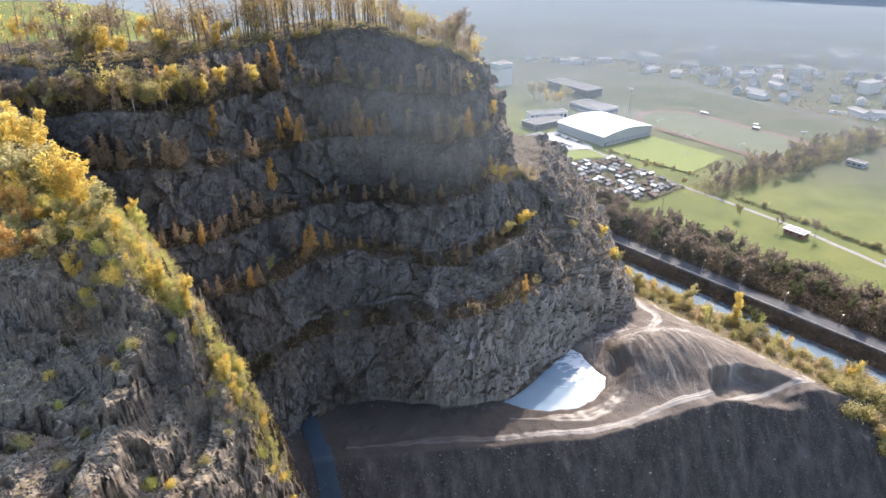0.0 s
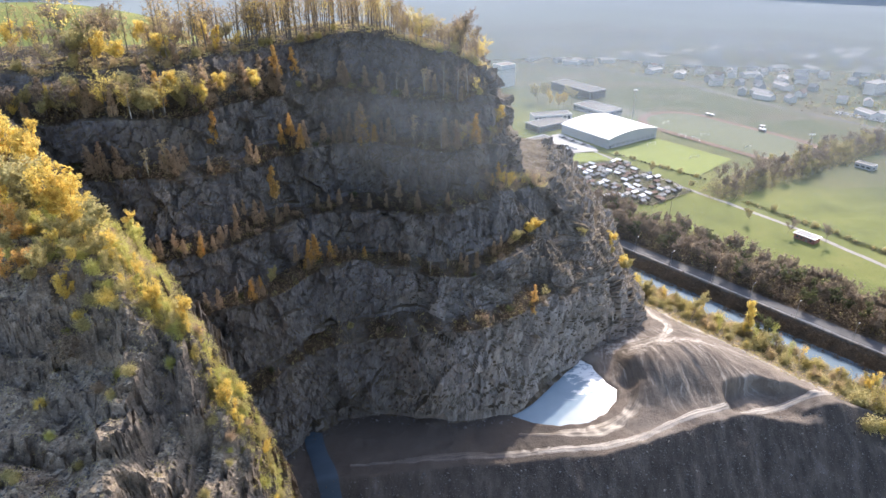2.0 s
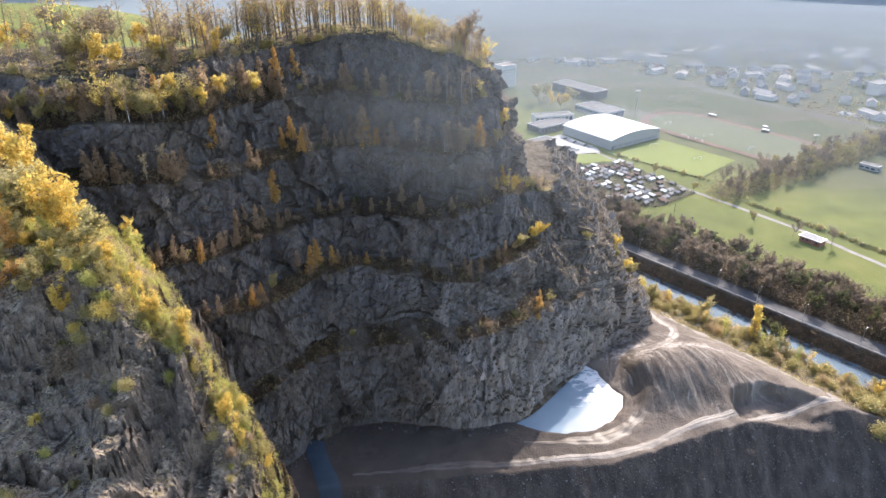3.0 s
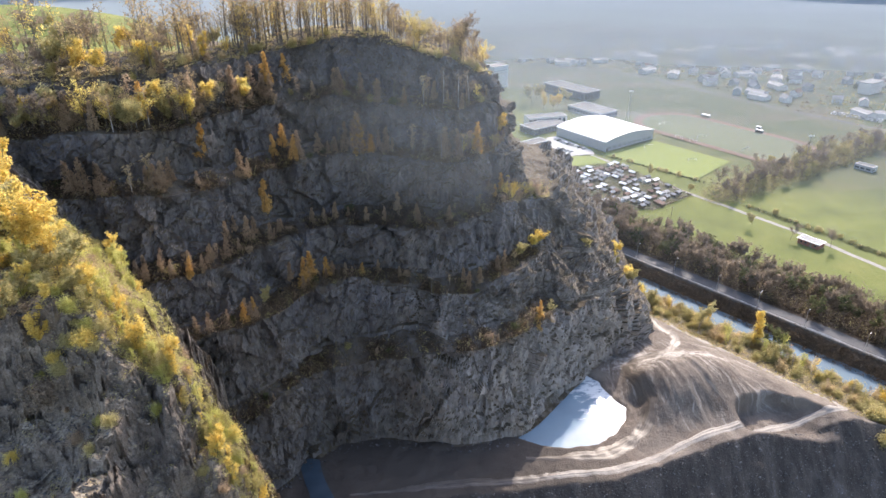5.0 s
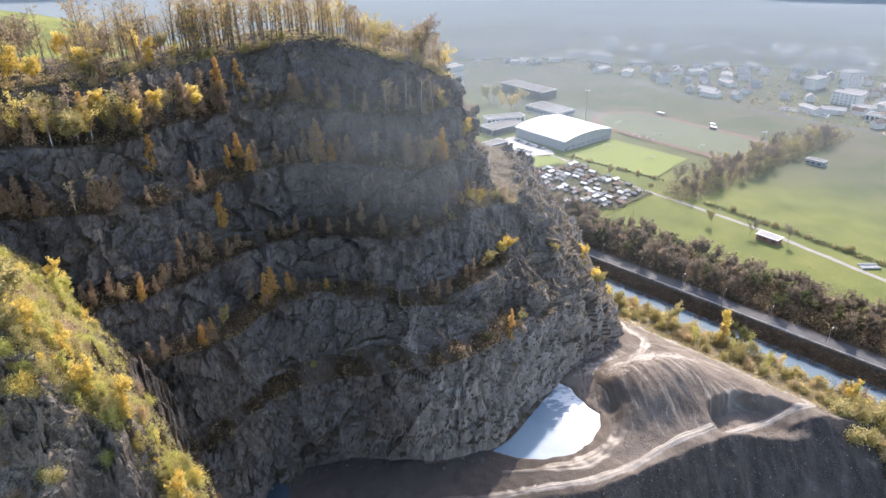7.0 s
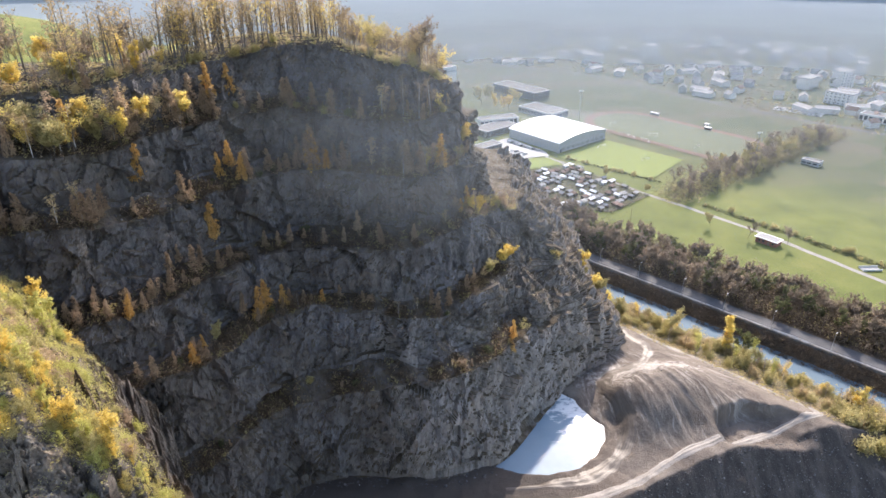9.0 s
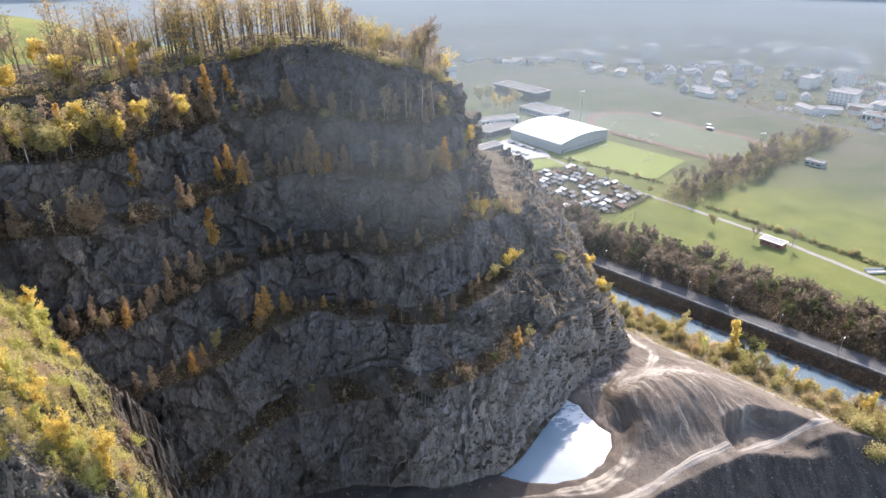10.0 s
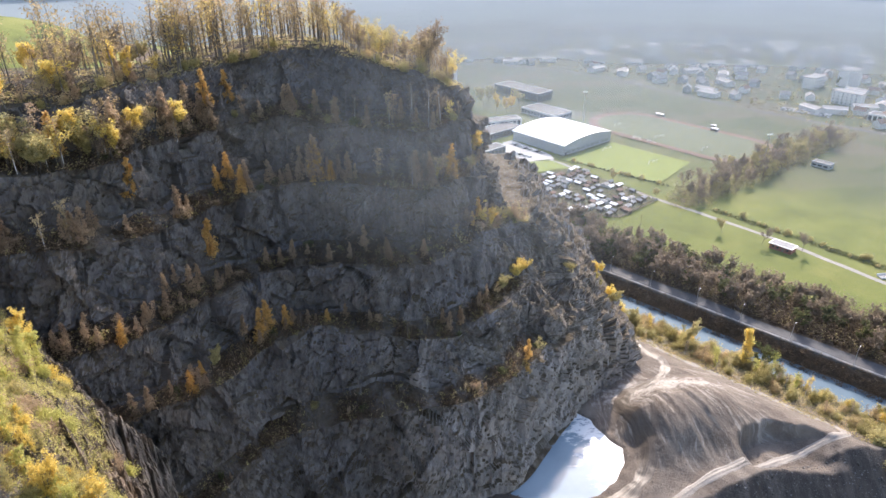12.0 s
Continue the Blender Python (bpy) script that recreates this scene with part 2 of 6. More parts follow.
ROCK, SPUR_ROCK = rock_material("quarry_rock", 0), rock_material("spur_rock", 1)
GOLD = leaf_material("larch_gold", (0.62, 0.37, 0.12), (0.80, 0.56, 0.22))
RUST = leaf_material("larch_rust", (0.40, 0.29, 0.19), (0.56, 0.43, 0.29))
YELLOW = leaf_material("birch_yellow", (0.74, 0.53, 0.13), (0.88, 0.73, 0.24))
OLIVE = leaf_material("leaf_olive", (0.40, 0.35, 0.15), (0.60, 0.52, 0.25))
LIME = leaf_material("leaf_lime", (0.48, 0.47, 0.14), (0.70, 0.66, 0.25))
GREEN = leaf_material("leaf_green", (0.085, 0.10, 0.045), (0.16, 0.165, 0.07))
BROWN = leaf_material("leaf_brown", (0.20, 0.16, 0.12), (0.36, 0.285, 0.205))
PALE = leaf_material("leaf_pale", (0.46, 0.36, 0.20), (0.68, 0.54, 0.31))
HILLWOOD = leaf_material("leaf_hillwood", (0.34, 0.25, 0.13), (0.56, 0.43, 0.23))
TURF = leaf_material("dry_turf", (0.38, 0.32, 0.13), (0.60, 0.52, 0.22))
DARKBRUSH = leaf_material("dark_brush", (0.075, 0.056, 0.040), (0.16, 0.115, 0.07), 0.4)
BARK = plain("bark", (0.15, 0.13, 0.11), 0.95, 0.35, 4.0)
WHITEBARK = plain("birch_bark", (0.52, 0.50, 0.47), 0.85, 0.3, 6.0)

# ---------------------------------------------------------------- the lie of the land
RN, RD = (0.777, 0.63), (0.63, -0.777)      # across the river (to its far side) and along it


def edge_y(x):
    """The brink of the tipped slope, under the haul road."""
    return np.interp(x, [-60, 0, 30, 50, 79, 105, 130, 146, 175, 220], [158, 164, 167, 169, 180, 189, 194, 195, 196, 190])


POND = ((20.5, 189), (28, 184.5), (37, 183), (47, 185), (55, 190.5), (60, 197), (62, 203), (59, 207), (57, 213), (55, 219), (51, 223), (46, 219), (37, 209), (28, 198))


def pond_depth(x, y):
    """Distance inside the pond's outline, minus outside."""
    dist, odd = np.full(x.shape, 1e9), np.zeros(x.shape, bool)
    for (x0, y0), (x1, y1) in zip(POND, POND[1:] + POND[:1]):
        t = np.clip(((x - x0) * (x1 - x0) + (y - y0) * (y1 - y0)) / ((x1 - x0) ** 2 + (y1 - y0) ** 2), 0, 1)
        dist = np.minimum(dist, np.hypot(x - x0 - t * (x1 - x0), y - y0 - t * (y1 - y0)))
        odd ^= ((y0 > y) != (y1 > y)) & (x < (x1 - x0) * (y - y0) / (y1 - y0 + 1e-9) + x0)
    return np.where(odd, dist, -dist)


def land(x, y):
    """Height of the ground sheet."""
    x, y = np.asarray(x, float), np.asarray(y, float)
    u = x * RN[0] + y * RN[1]
    z = 10.5 - 8.5 * smooth(226, 254, u) - 2.0 * smooth(254, 262, u)
    # spoil heap with a dug bank on its river side
    mx, my = (x - 84) * 0.92 + (y - 212) * 0.39, (y - 212) * 0.92 - (x - 84) * 0.39
    basin = pond_depth(x, y)
    z = z + 11.5 * np.exp(-((mx / 24) ** 2 + (my / 15) ** 2) ** 1.3) * (1 - smooth(-13, -1, basin))
    # a flat dug into it, under a bank that faces the road
    lip = np.interp(x, [97, 104, 116, 128, 138], [197, 206, 208.5, 206, 201]) + 1.6 * vnoise(x * 0.21, 0, 0, 15)
    dug = smooth(0, 2.8, lip - y + 0.8 * vnoise(x * 0.5, y * 0.5, 0, 16)) * smooth(98, 103, x) * (1 - smooth(120, 139, x))
    z = z + (4.6 - z) * dug * smooth(188, 194, y)
    # silt basin
    z = z - 3.0 * smooth(-1.0, 3.0, basin)
    # ruts that fan out over the heap
    fan = np.arctan2(y - 268, x - 66) + 0.03 * vnoise(x * 0.08, y * 0.08, 0, 13)
    z = z + 0.5 * vnoise(fan * 60, np.hypot(x - 66, y - 268) * 0.05, 0, 12) * np.exp(-(((x - 86) / 26) ** 2 + ((y - 210) / 17) ** 2) ** 2)
    # gullies washed down the head of the heap
    z = z - 0.55 * np.abs(vnoise(fan * 34, 3.0, 0, 17)) * np.exp(-(((x - 80) / 16) ** 2 + ((y - 217) / 11) ** 2) ** 2)
    # tipped slope in front
    drop = np.maximum(edge_y(x) - y, 0)
    z = z + (0.9 * fbm(x * 0.16, y * 0.05, 3, 3, 14) + 0.5 * fbm(x * 0.05, y * 0.09, 5, 3, 18)) * smooth(1, 8, drop)
    z = z - np.minimum(drop * 0.95, 60) * (1 - smooth(255, 268, u))
    # river bed and its far bank
    z = z - 6.4 * smooth(264, 270, u) * (1 - smooth(283, 291, u))
    # meadows and hills round the valley
    z = z + 0.8 * smooth(291, 293, u)
    hill = 95 * np.exp(-(((x + 420) / 250) ** 2 + ((y - 640) / 300) ** 2)) * smooth(-60, -250, x)
    far = 0.0
    z = z + hill + far + 0.35 * fbm(x * 0.05, y * 0.05, 0, 3, 5)
    rough = np.where(u < 262, 1.0, 0.0)
    z = z + rough * (0.35 * fbm(x * 0.22, y * 0.22, 1, 4, 9))
    return z


def axis(parts):
    return np.concatenate([np.arange(a, b, s) for a, b, s in parts])


gx = axis([(-4000, -700, 110), (-700, -160, 20), (-160, -60, 3), (-60, 160, 0.7), (160, 190, 1.5), (190, 420, 5), (420, 1000, 20), (1000, 4200, 110)])
gy = axis([(-700, -40, 40), (-40, 120, 6), (120, 150, 1.5), (150, 285, 0.7), (285, 290, 2), (290, 420, 4), (420, 1000, 15), (1000, 4800, 80)])
GX, GY = np.meshgrid(gx, gy)
GZ = land(GX, GY)


def ground_material():
    """Grass in the valley, brown wood floor by the river, bare earth on the quarry's side."""
    n = Nodes("open_ground")
    p = n.xyz()
    u = n.math("ADD", n.math("MULTIPLY", p[0], RN[0]), n.math("MULTIPLY", p[1], RN[1]))
    u = n.math("ADD", u, n.math("MULTIPLY", n.math("SUBTRACT", n.noise(0.12, 4), 0.5), 8.0))
    grass = n.ramp(n.noise(0.03, 7, 0.6), [(0.3, (0.088, 0.112, 0.020)), (0.5, (0.130, 0.153, 0.028)), (0.7, (0.178, 0.186, 0.042))])
    grass = n.mix(n.ramp(n.noise(0.9, 6), [(0.4, 0.0), (0.75, 0.35)]), grass, (0.11, 0.125, 0.045))
    plots = n.voronoi(0.022, (1.0, 1.6, 1.0), "F1", "Color")
    # far fields in darker greens, standing in for the shade over the valley
    dull = n.ramp(n.xyz(plots)[0], [(0.0, (0.050, 0.072, 0.030)), (0.35, (0.065, 0.085, 0.040)), (0.7, (0.085, 0.092, 0.052)), (1.0, (0.11, 0.10, 0.07))])
    dull = n.mix(n.ramp(n.noise(0.25, 6, 0.7), [(0.35, 0.0), (0.7, 0.5)]), dull, (0.10, 0.11, 0.07))
    far_shade = n.ramp(n.math("DIVIDE", n.math("SUBTRACT", n.math("ADD", u, n.math("MULTIPLY", n.noise(0.01, 3), 90.0)), 470.0), 110.0), [(0.0, 0.0), (1.0, 0.92)])
    grass = n.mix(far_shade, grass, dull)
    litter = n.ramp(n.noise(0.4, 7, 0.7), [(0.3, (0.05, 0.038, 0.026)), (0.7, (0.12, 0.085, 0.055))])
    wood = n.ramp(n.math("DIVIDE", n.math("SUBTRACT", u, 262.0), 80.0), [(0.0, 0.0), (0.08, 1.0), (0.82, 1.0), (0.86, 0.0)])
    grass = n.mix(wood, grass, litter)
    big = n.noise(0.06, 6, 0.6)
    fine = n.noise(1.6, 8, 0.7)
    earth = n.ramp(big, [(0.3, (0.082, 0.063, 0.049)), (0.5, (0.130, 0.103, 0.081)), (0.7, (0.19, 0.158, 0.128))])
    earth = n.mix(n.ramp(fine, [(0.45, 0.0), (0.8, 0.6)]), earth, (0.20, 0.18, 0.155))
    # hill's shade over the low west end of the floor, put into dark mud colour
    west_shade = n.math("ADD", n.math("DIVIDE", n.math("SUBTRACT", 58.0, p[0]), 28.0), n.math("SUBTRACT", n.noise(0.1, 5), 0.5))
    earth = n.mix(n.ramp(west_shade, [(0.1, 0.0), (0.9, 0.85)]), earth, (0.052, 0.043, 0.036))
    # ruts fanning over the spoil heap
    fan = n.math("ADD", n.math("ARCTAN2", n.math("SUBTRACT", p[1], 268.0), n.math("SUBTRACT", p[0], 66.0)), n.math("MULTIPLY", n.noise(0.06, 4), 0.14))
    comb = n.t.nodes.new("ShaderNodeCombineXYZ")
    n.put(comb.inputs[0], n.math("MULTIPLY", fan, 46.0))
    n.put(comb.inputs[1], n.math("MULTIPLY", p[1], 0.09))
    ruts = n.noise(1.0, 6, 0.7, comb.outputs[0])
    heap = n.math("ADD", n.math("POWER", n.math("DIVIDE", n.math("SUBTRACT", p[0], 88.0), 44.0), 2.0), n.math("POWER", n.math("DIVIDE", n.math("SUBTRACT", p[1], 218.0), 34.0), 2.0))
    ruts = n.math("ADD", 0.47, n.math("MULTIPLY", n.math("SUBTRACT", ruts, 0.47), n.math("MULTIPLY", n.ramp(n.noise(0.11, 5, 0.6), [(0.35, 0.25), (0.6, 1.0)]), n.ramp(heap, [(0.5, 1.0), (1.0, 0.0)]))))
    earth = n.mix(n.ramp(ruts, [(0.50, 0.0), (0.60, 0.75)]), earth, (0.31, 0.275, 0.235))
    earth = n.mix(n.ramp(ruts, [(0.34, 0.8), (0.46, 0.0)]), earth, (0.085, 0.066, 0.052))
    # milky slurry washed over the head of the heap towards the basin
    wash = n.math("ADD", n.math("POWER", n.math("DIVIDE", n.math("SUBTRACT", p[0], 84.0), 30.0), 2.0), n.math("POWER", n.math("DIVIDE", n.math("SUBTRACT", p[1], 227.0), 13.0), 2.0))
    wash = n.math("ADD", wash, n.math("MULTIPLY", n.math("SUBTRACT", n.noise(0.35, 7, 0.7), 0.5), 3.4))
    earth = n.mix(n.ramp(wash, [(0.0, 0.65), (0.6, 0.0)]), earth, (0.46, 0.43, 0.39))
    # coarse dark tipped rubble on the steep slope
    up = n.xyz(n.geo.outputs["Normal"])[2]
    stones = n.voronoi(0.9)
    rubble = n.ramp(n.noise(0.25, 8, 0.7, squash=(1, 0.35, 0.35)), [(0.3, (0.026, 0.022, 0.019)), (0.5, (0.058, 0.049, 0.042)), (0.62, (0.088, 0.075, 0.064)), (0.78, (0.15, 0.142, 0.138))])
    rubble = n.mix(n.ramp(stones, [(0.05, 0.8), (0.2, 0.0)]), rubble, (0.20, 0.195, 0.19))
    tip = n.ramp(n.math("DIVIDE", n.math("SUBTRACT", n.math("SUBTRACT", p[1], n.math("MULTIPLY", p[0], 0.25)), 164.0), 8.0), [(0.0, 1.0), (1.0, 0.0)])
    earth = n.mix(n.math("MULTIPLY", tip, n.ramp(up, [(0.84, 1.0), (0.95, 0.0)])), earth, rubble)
    weeds = n.ramp(n.noise(0.3, 6), [(0.35, (0.12, 0.10, 0.06)), (0.7, (0.22, 0.195, 0.10))])
    earth = n.mix(n.ramp(n.math("DIVIDE", n.math("SUBTRACT", u, 240.0), 20.0), [(0.2, 0.0), (0.8, 0.85)]), earth, weeds)
    near = n.math("MAXIMUM", n.ramp(n.math("DIVIDE", n.math("SUBTRACT", u, 266.0), 10.0), [(0.2, 0.0), (0.8, 1.0)]), n.math("GREATER_THAN", p[1], 330.0))
    c = n.mix(near, earth, grass)
    n.bump(n.math("ADD", fine, n.noise(0.4, 6)), 0.8, 0.35)
    return n.done(c, 0.88, 0, 0.3)


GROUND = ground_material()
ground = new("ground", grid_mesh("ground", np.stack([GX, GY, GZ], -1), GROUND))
tagged(ground, "valley floor of meadow and quarry earth reaching the hills", "ground", kind="structure")

# ---------------------------------------------------------------- the quarried hill: plan lines of its bench crests
# each crest as (x, y, z), from the old western edge to the back of the nose
FOOT = ((-230, 126, 10), (-150, 131, 10), (-108, 138, 10), (-86, 146, 10), (-70, 155, 10), (-57, 166, 10), (-48, 178, 10), (-39, 186, 10), (-24, 189, 10), (-8, 186.5, 10), (7, 185, 10), (24, 191, 10), (38, 206, 10), (54, 225, 10), (88, 262, 9), (96, 390, 9))
BENCH_E = ((-230, 138, 42), (-150, 143, 41), (-110, 147, 40), (-89, 154, 39), (-74, 162, 38), (-60, 170, 38), (-51, 182, 38.5), (-42, 191, 40), (-26, 192, 42), (-9, 190.5, 43.5), (7, 191.5, 44), (21, 200, 44.5), (32, 211, 43), (46, 229, 40), (69, 257, 32), (84, 390, 22))
BENCH_D = ((-230, 150, 64), (-150, 154, 64), (-112, 160, 64), (-94, 166, 63.5), (-78, 171, 63), (-64, 178, 63), (-56, 186, 62.7), (-47, 201, 62), (-31, 209, 61), (-13, 207, 59.5), (4, 206, 59), (18, 216, 59.3), (30, 229, 59.5), (44, 243, 54), (64, 270, 43), (76, 390, 34))
BENCH_C = ((-230, 164, 82), (-150, 168, 81), (-116, 173, 80), (-98, 176, 79.5), (-83, 179, 79), (-71, 190, 79), (-60, 204, 79), (-50, 217, 77), (-33, 221, 77), (-15, 216, 78), (0, 215, 79), (11, 223, 80), (20, 234, 79), (29, 246, 75.5), (40, 261, 71), (56, 390, 50))
BENCH_B = ((-230, 176, 103), (-150, 180, 102), (-118, 184, 101), (-102, 187, 100), (-88, 190, 100), (-76, 201, 99), (-67, 213, 98), (-54, 226, 97.5), (-38, 238, 96), (-24, 235, 96), (-8, 230, 96.5), (5, 229, 97), (14, 237, 97), (19.5, 246, 97), (24, 260, 93), (27, 390, 80))
BENCH_A = ((-230, 186, 120), (-150, 190, 118), (-122, 194, 116.5), (-108, 196, 116), (-94, 198, 115.5), (-82, 206, 115.5), (-72, 219, 115.5), (-61, 237, 114), (-44, 250, 113), (-28, 247, 112), (-13, 238, 112), (0, 236, 112), (10, 241, 112), (16, 250, 110.5), (20, 263, 107), (21, 390, 95))
RIM = ((-230, 200, 130), (-150, 203, 129), (-126, 206, 128), (-112, 210, 128), (-98, 214, 128), (-86, 219, 128.5), (-77, 231, 128.5), (-66, 250, 128.5), (-49, 265, 129), (-30, 266, 129.5), (-17, 257, 128.5), (-5, 248, 127), (4, 246, 125), (10, 251, 121.5), (14, 263, 117), (15, 390, 105))
CRESTS = (FOOT, BENCH_E, BENCH_D, BENCH_C, BENCH_B, BENCH_A, RIM)
NS = 760
LINES = [spline(c, NS) for c in CRESTS]
RUN = (0.0, 0.66, 0.42, 0.34, 0.30, 0.34, 0.55)      # share of the way to the next lower crest taken by the rock face


def bench_spot(k, s, f):
    """A place on bench k (0 the floor): s 0..1 along it, f 0 at the foot of the face above, 1 at its crest."""
    i = int(np.clip(s, 0, 1) * (NS - 1))
    r0, n = TREADS[k]
    return tuple(HILL[r0 + int(round((1 - f) * (n - 1))), i])


def bench_at(k, x, f):
    """The same by x: the first place along bench k with that x."""
    i = int(np.argmax(LINES[k][:, 0] >= x))
    return bench_spot(k, i / (NS - 1), f)


TREADS = {}


def hill_rows():
    """Rows of the hill from its foot to its heart: plan line, heights, rockiness."""
    rows = []
    for k in range(len(CRESTS) - 1):
        lo, hi = LINES[k], LINES[k + 1]
        s = np.arange(NS) / NS
        run = np.clip(RUN[k + 1] + 0.22 * fbm(s * 22, k * 9.1, 0, 3, 5), 0.22, 0.9)[:, None]
        nose = smooth(0.80, 0.86, s) if k < 3 else np.zeros(NS)      # no treads low round the nose
        run = run + (0.97 - run) * nose[:, None]
        toe = hi + (lo - hi) * run
        rise = (1 - 0.8 * nose) * 1.2 + 2.6 * (0.5 + 0.5 * vnoise(s * 30, k * 3.7, 0, 6))      # scree heaped at the foot of each face
        tread = 10 if k else 2
        TREADS[k] = (len(rows), tread)
        for f in np.linspace(1, 0, tread, endpoint=False):
            rows.append(((toe + (lo - toe) * f)[:, :2], lo[:, 2] + rise * (1 - f) ** 2, 0.25))
        zb = lo[:, 2] + rise
        face = int((CRESTS[k + 1][8][2] - CRESTS[k][8][2]) / 0.55)
        for f in np.linspace(0, 1, face, endpoint=False):
            bow = f + 0.10 * math.sin(math.pi * f)        # steeper towards the crest
            rows.append(((toe + (hi - toe) * (2 * f - bow))[:, :2], zb + (hi[:, 2] - zb) * f, 1.0 if 0.04 < f < 0.97 else 0.5))
    heart = np.array((-75.0, 420.0))
    TREADS[6] = (len(rows), 9)
    top = LINES[-1]
    for f, z in [(0, 0), (0.01, 0.6), (0.02, 1.1), (0.04, 1.5), (0.07, 2), (0.11, 2.2), (0.18, 1.5), (0.28, -1), (0.4, -5), (0.6, -14), (0.8, -20), (1, -25)]:
        rows.append((top[:, :2] + (heart - top[:, :2]) * f, (top[:, 2] + z) * (1 - f) + (125 + z) * f, 0.3))
    return rows


def hill_mesh():
    rows = hill_rows()
    P = np.zeros((len(rows), NS, 3))
    rockiness = np.zeros((len(rows), NS))
    for n, (xy, z, r) in enumerate(rows):
        P[n, :, :2], P[n, :, 2], rockiness[n] = xy, z, r
    # benches sag and rise a little along their length
    x, y, z = P[..., 0], P[..., 1], P[..., 2]
    P[..., 2] += (2.2 * vnoise(x * 0.03, y * 0.03, z * 0.03, 3) + 1.0 * vnoise(x * 0.12, y * 0.12, z * 0.05, 4)) * smooth(10, 30, z)
    du, dv = np.gradient(P, axis=1), np.gradient(P, axis=0)
    nrm = np.cross(du, dv)
    nrm /= np.linalg.norm(nrm, axis=-1, keepdims=True) + 1e-9
    wx, wy, wz = x + 0.7 * fbm(x * .12, y * .12, z * .12, 2, 8), y + 0.7 * fbm(x * .12, y * .12, z * .12, 2, 18), z + 0.7 * fbm(x * .1, y * .1, z * .1, 2, 28)
    d = 2.6 * facets(wx / 8.5, wy / 8.5, wz / 11.0, 21) + 1.3 * facets(wx / 3.6, wy / 3.6, wz / 5.0, 41) + 0.55 * facets(wx / 1.5, wy / 1.5, wz / 2.0, 46)
    d = d + 3.6 * fbm(x * 0.045, y * 0.045, z * 0.02, 3, 31, 0.6) + 0.25 * fbm(x * 0.9, y * 0.9, z * 0.6, 2, 61)
    return P + nrm * (d * rockiness * 0.8)[..., None]


HILL = hill_mesh()


def near_hill(x, y, z):
    """The place on the hill's surface nearest to a point."""
    d = (HILL[..., 0] - x) ** 2 + (HILL[..., 1] - y) ** 2 + 0.6 * (HILL[..., 2] - z) ** 2
    return tuple(HILL.reshape(-1, 3)[int(np.argmin(d))])


quarry_hill = new("quarry_hill", grid_mesh("quarry_hill", HILL, ROCK, False))
tagged(quarry_hill, "benched grey limestone quarry face stepping up to a wooded hilltop", "quarry face", kind="structure")

# ---------------------------------------------------------------- the near spur that falls to the right
def spur_crest(x):
    """Where the crest of the spur runs, and how high."""
    y = np.interp(x, [-125, -105, -81, -66, -60, -52, -47, -42, -38, -30, -18], [180, 158, 131, 117.5, 113.5, 110.5, 109, 105, 104, 104, 104])
    z = np.interp(x, [-125, -105, -81, -70, -64, -58, -54, -51, -47.5, -44, -41, -36, -30, -18], [123, 115, 111.5, 111, 109.5, 103, 101, 99, 87, 84, 77, 57, 32, 0])
    return y, z


def spur_z(x, y):
    """Scrub-grown back, then cliffs towards the south with rubble slopes and ledges below them."""
    cy, cz = spur_crest(x)
    brink = np.minimum(np.interp(x, [-125, -105, -90, -80, -70, -64, -60, -57.5, -54, -49, -45, -40], [124, 118, 113, 112, 114.5, 115, 110, 112, 108, 106.5, 105, 100]), cy - 1.5) + 1.8 * vnoise(x * 0.22, 0, 0, 73)
    cliff = np.interp(x, [-125, -80, -70, -63, -59, -57, -54, -49, -46, -42, -36], [12, 13, 15, 15, 6, 5, 15, 14, 6, 4, 3])
    front, over, under = np.maximum(cy - y, 0), np.maximum(y - cy, 0), np.maximum(brink - y, 0)
    z = cz - 0.17 * np.minimum(front, cy - brink) - cliff * smooth(0, 8, under + 1.2 * vnoise(x * 0.3, y * 0.3, 0, 75) * smooth(0, 2, under)) - 0.22 * np.maximum(under - 5.0, 0)
    # a second broken step lower down
    low = np.maximum(brink - 17 - 3 * vnoise(x * 0.12, 2, 0, 74) - 0.35 * (x + 60) - y, 0)
    z = z - 4 * smooth(0, 6, low)
    return z - np.interp(x, [-70, -55], [0.012, 0.045]) * over ** 2 - 0.5 * over


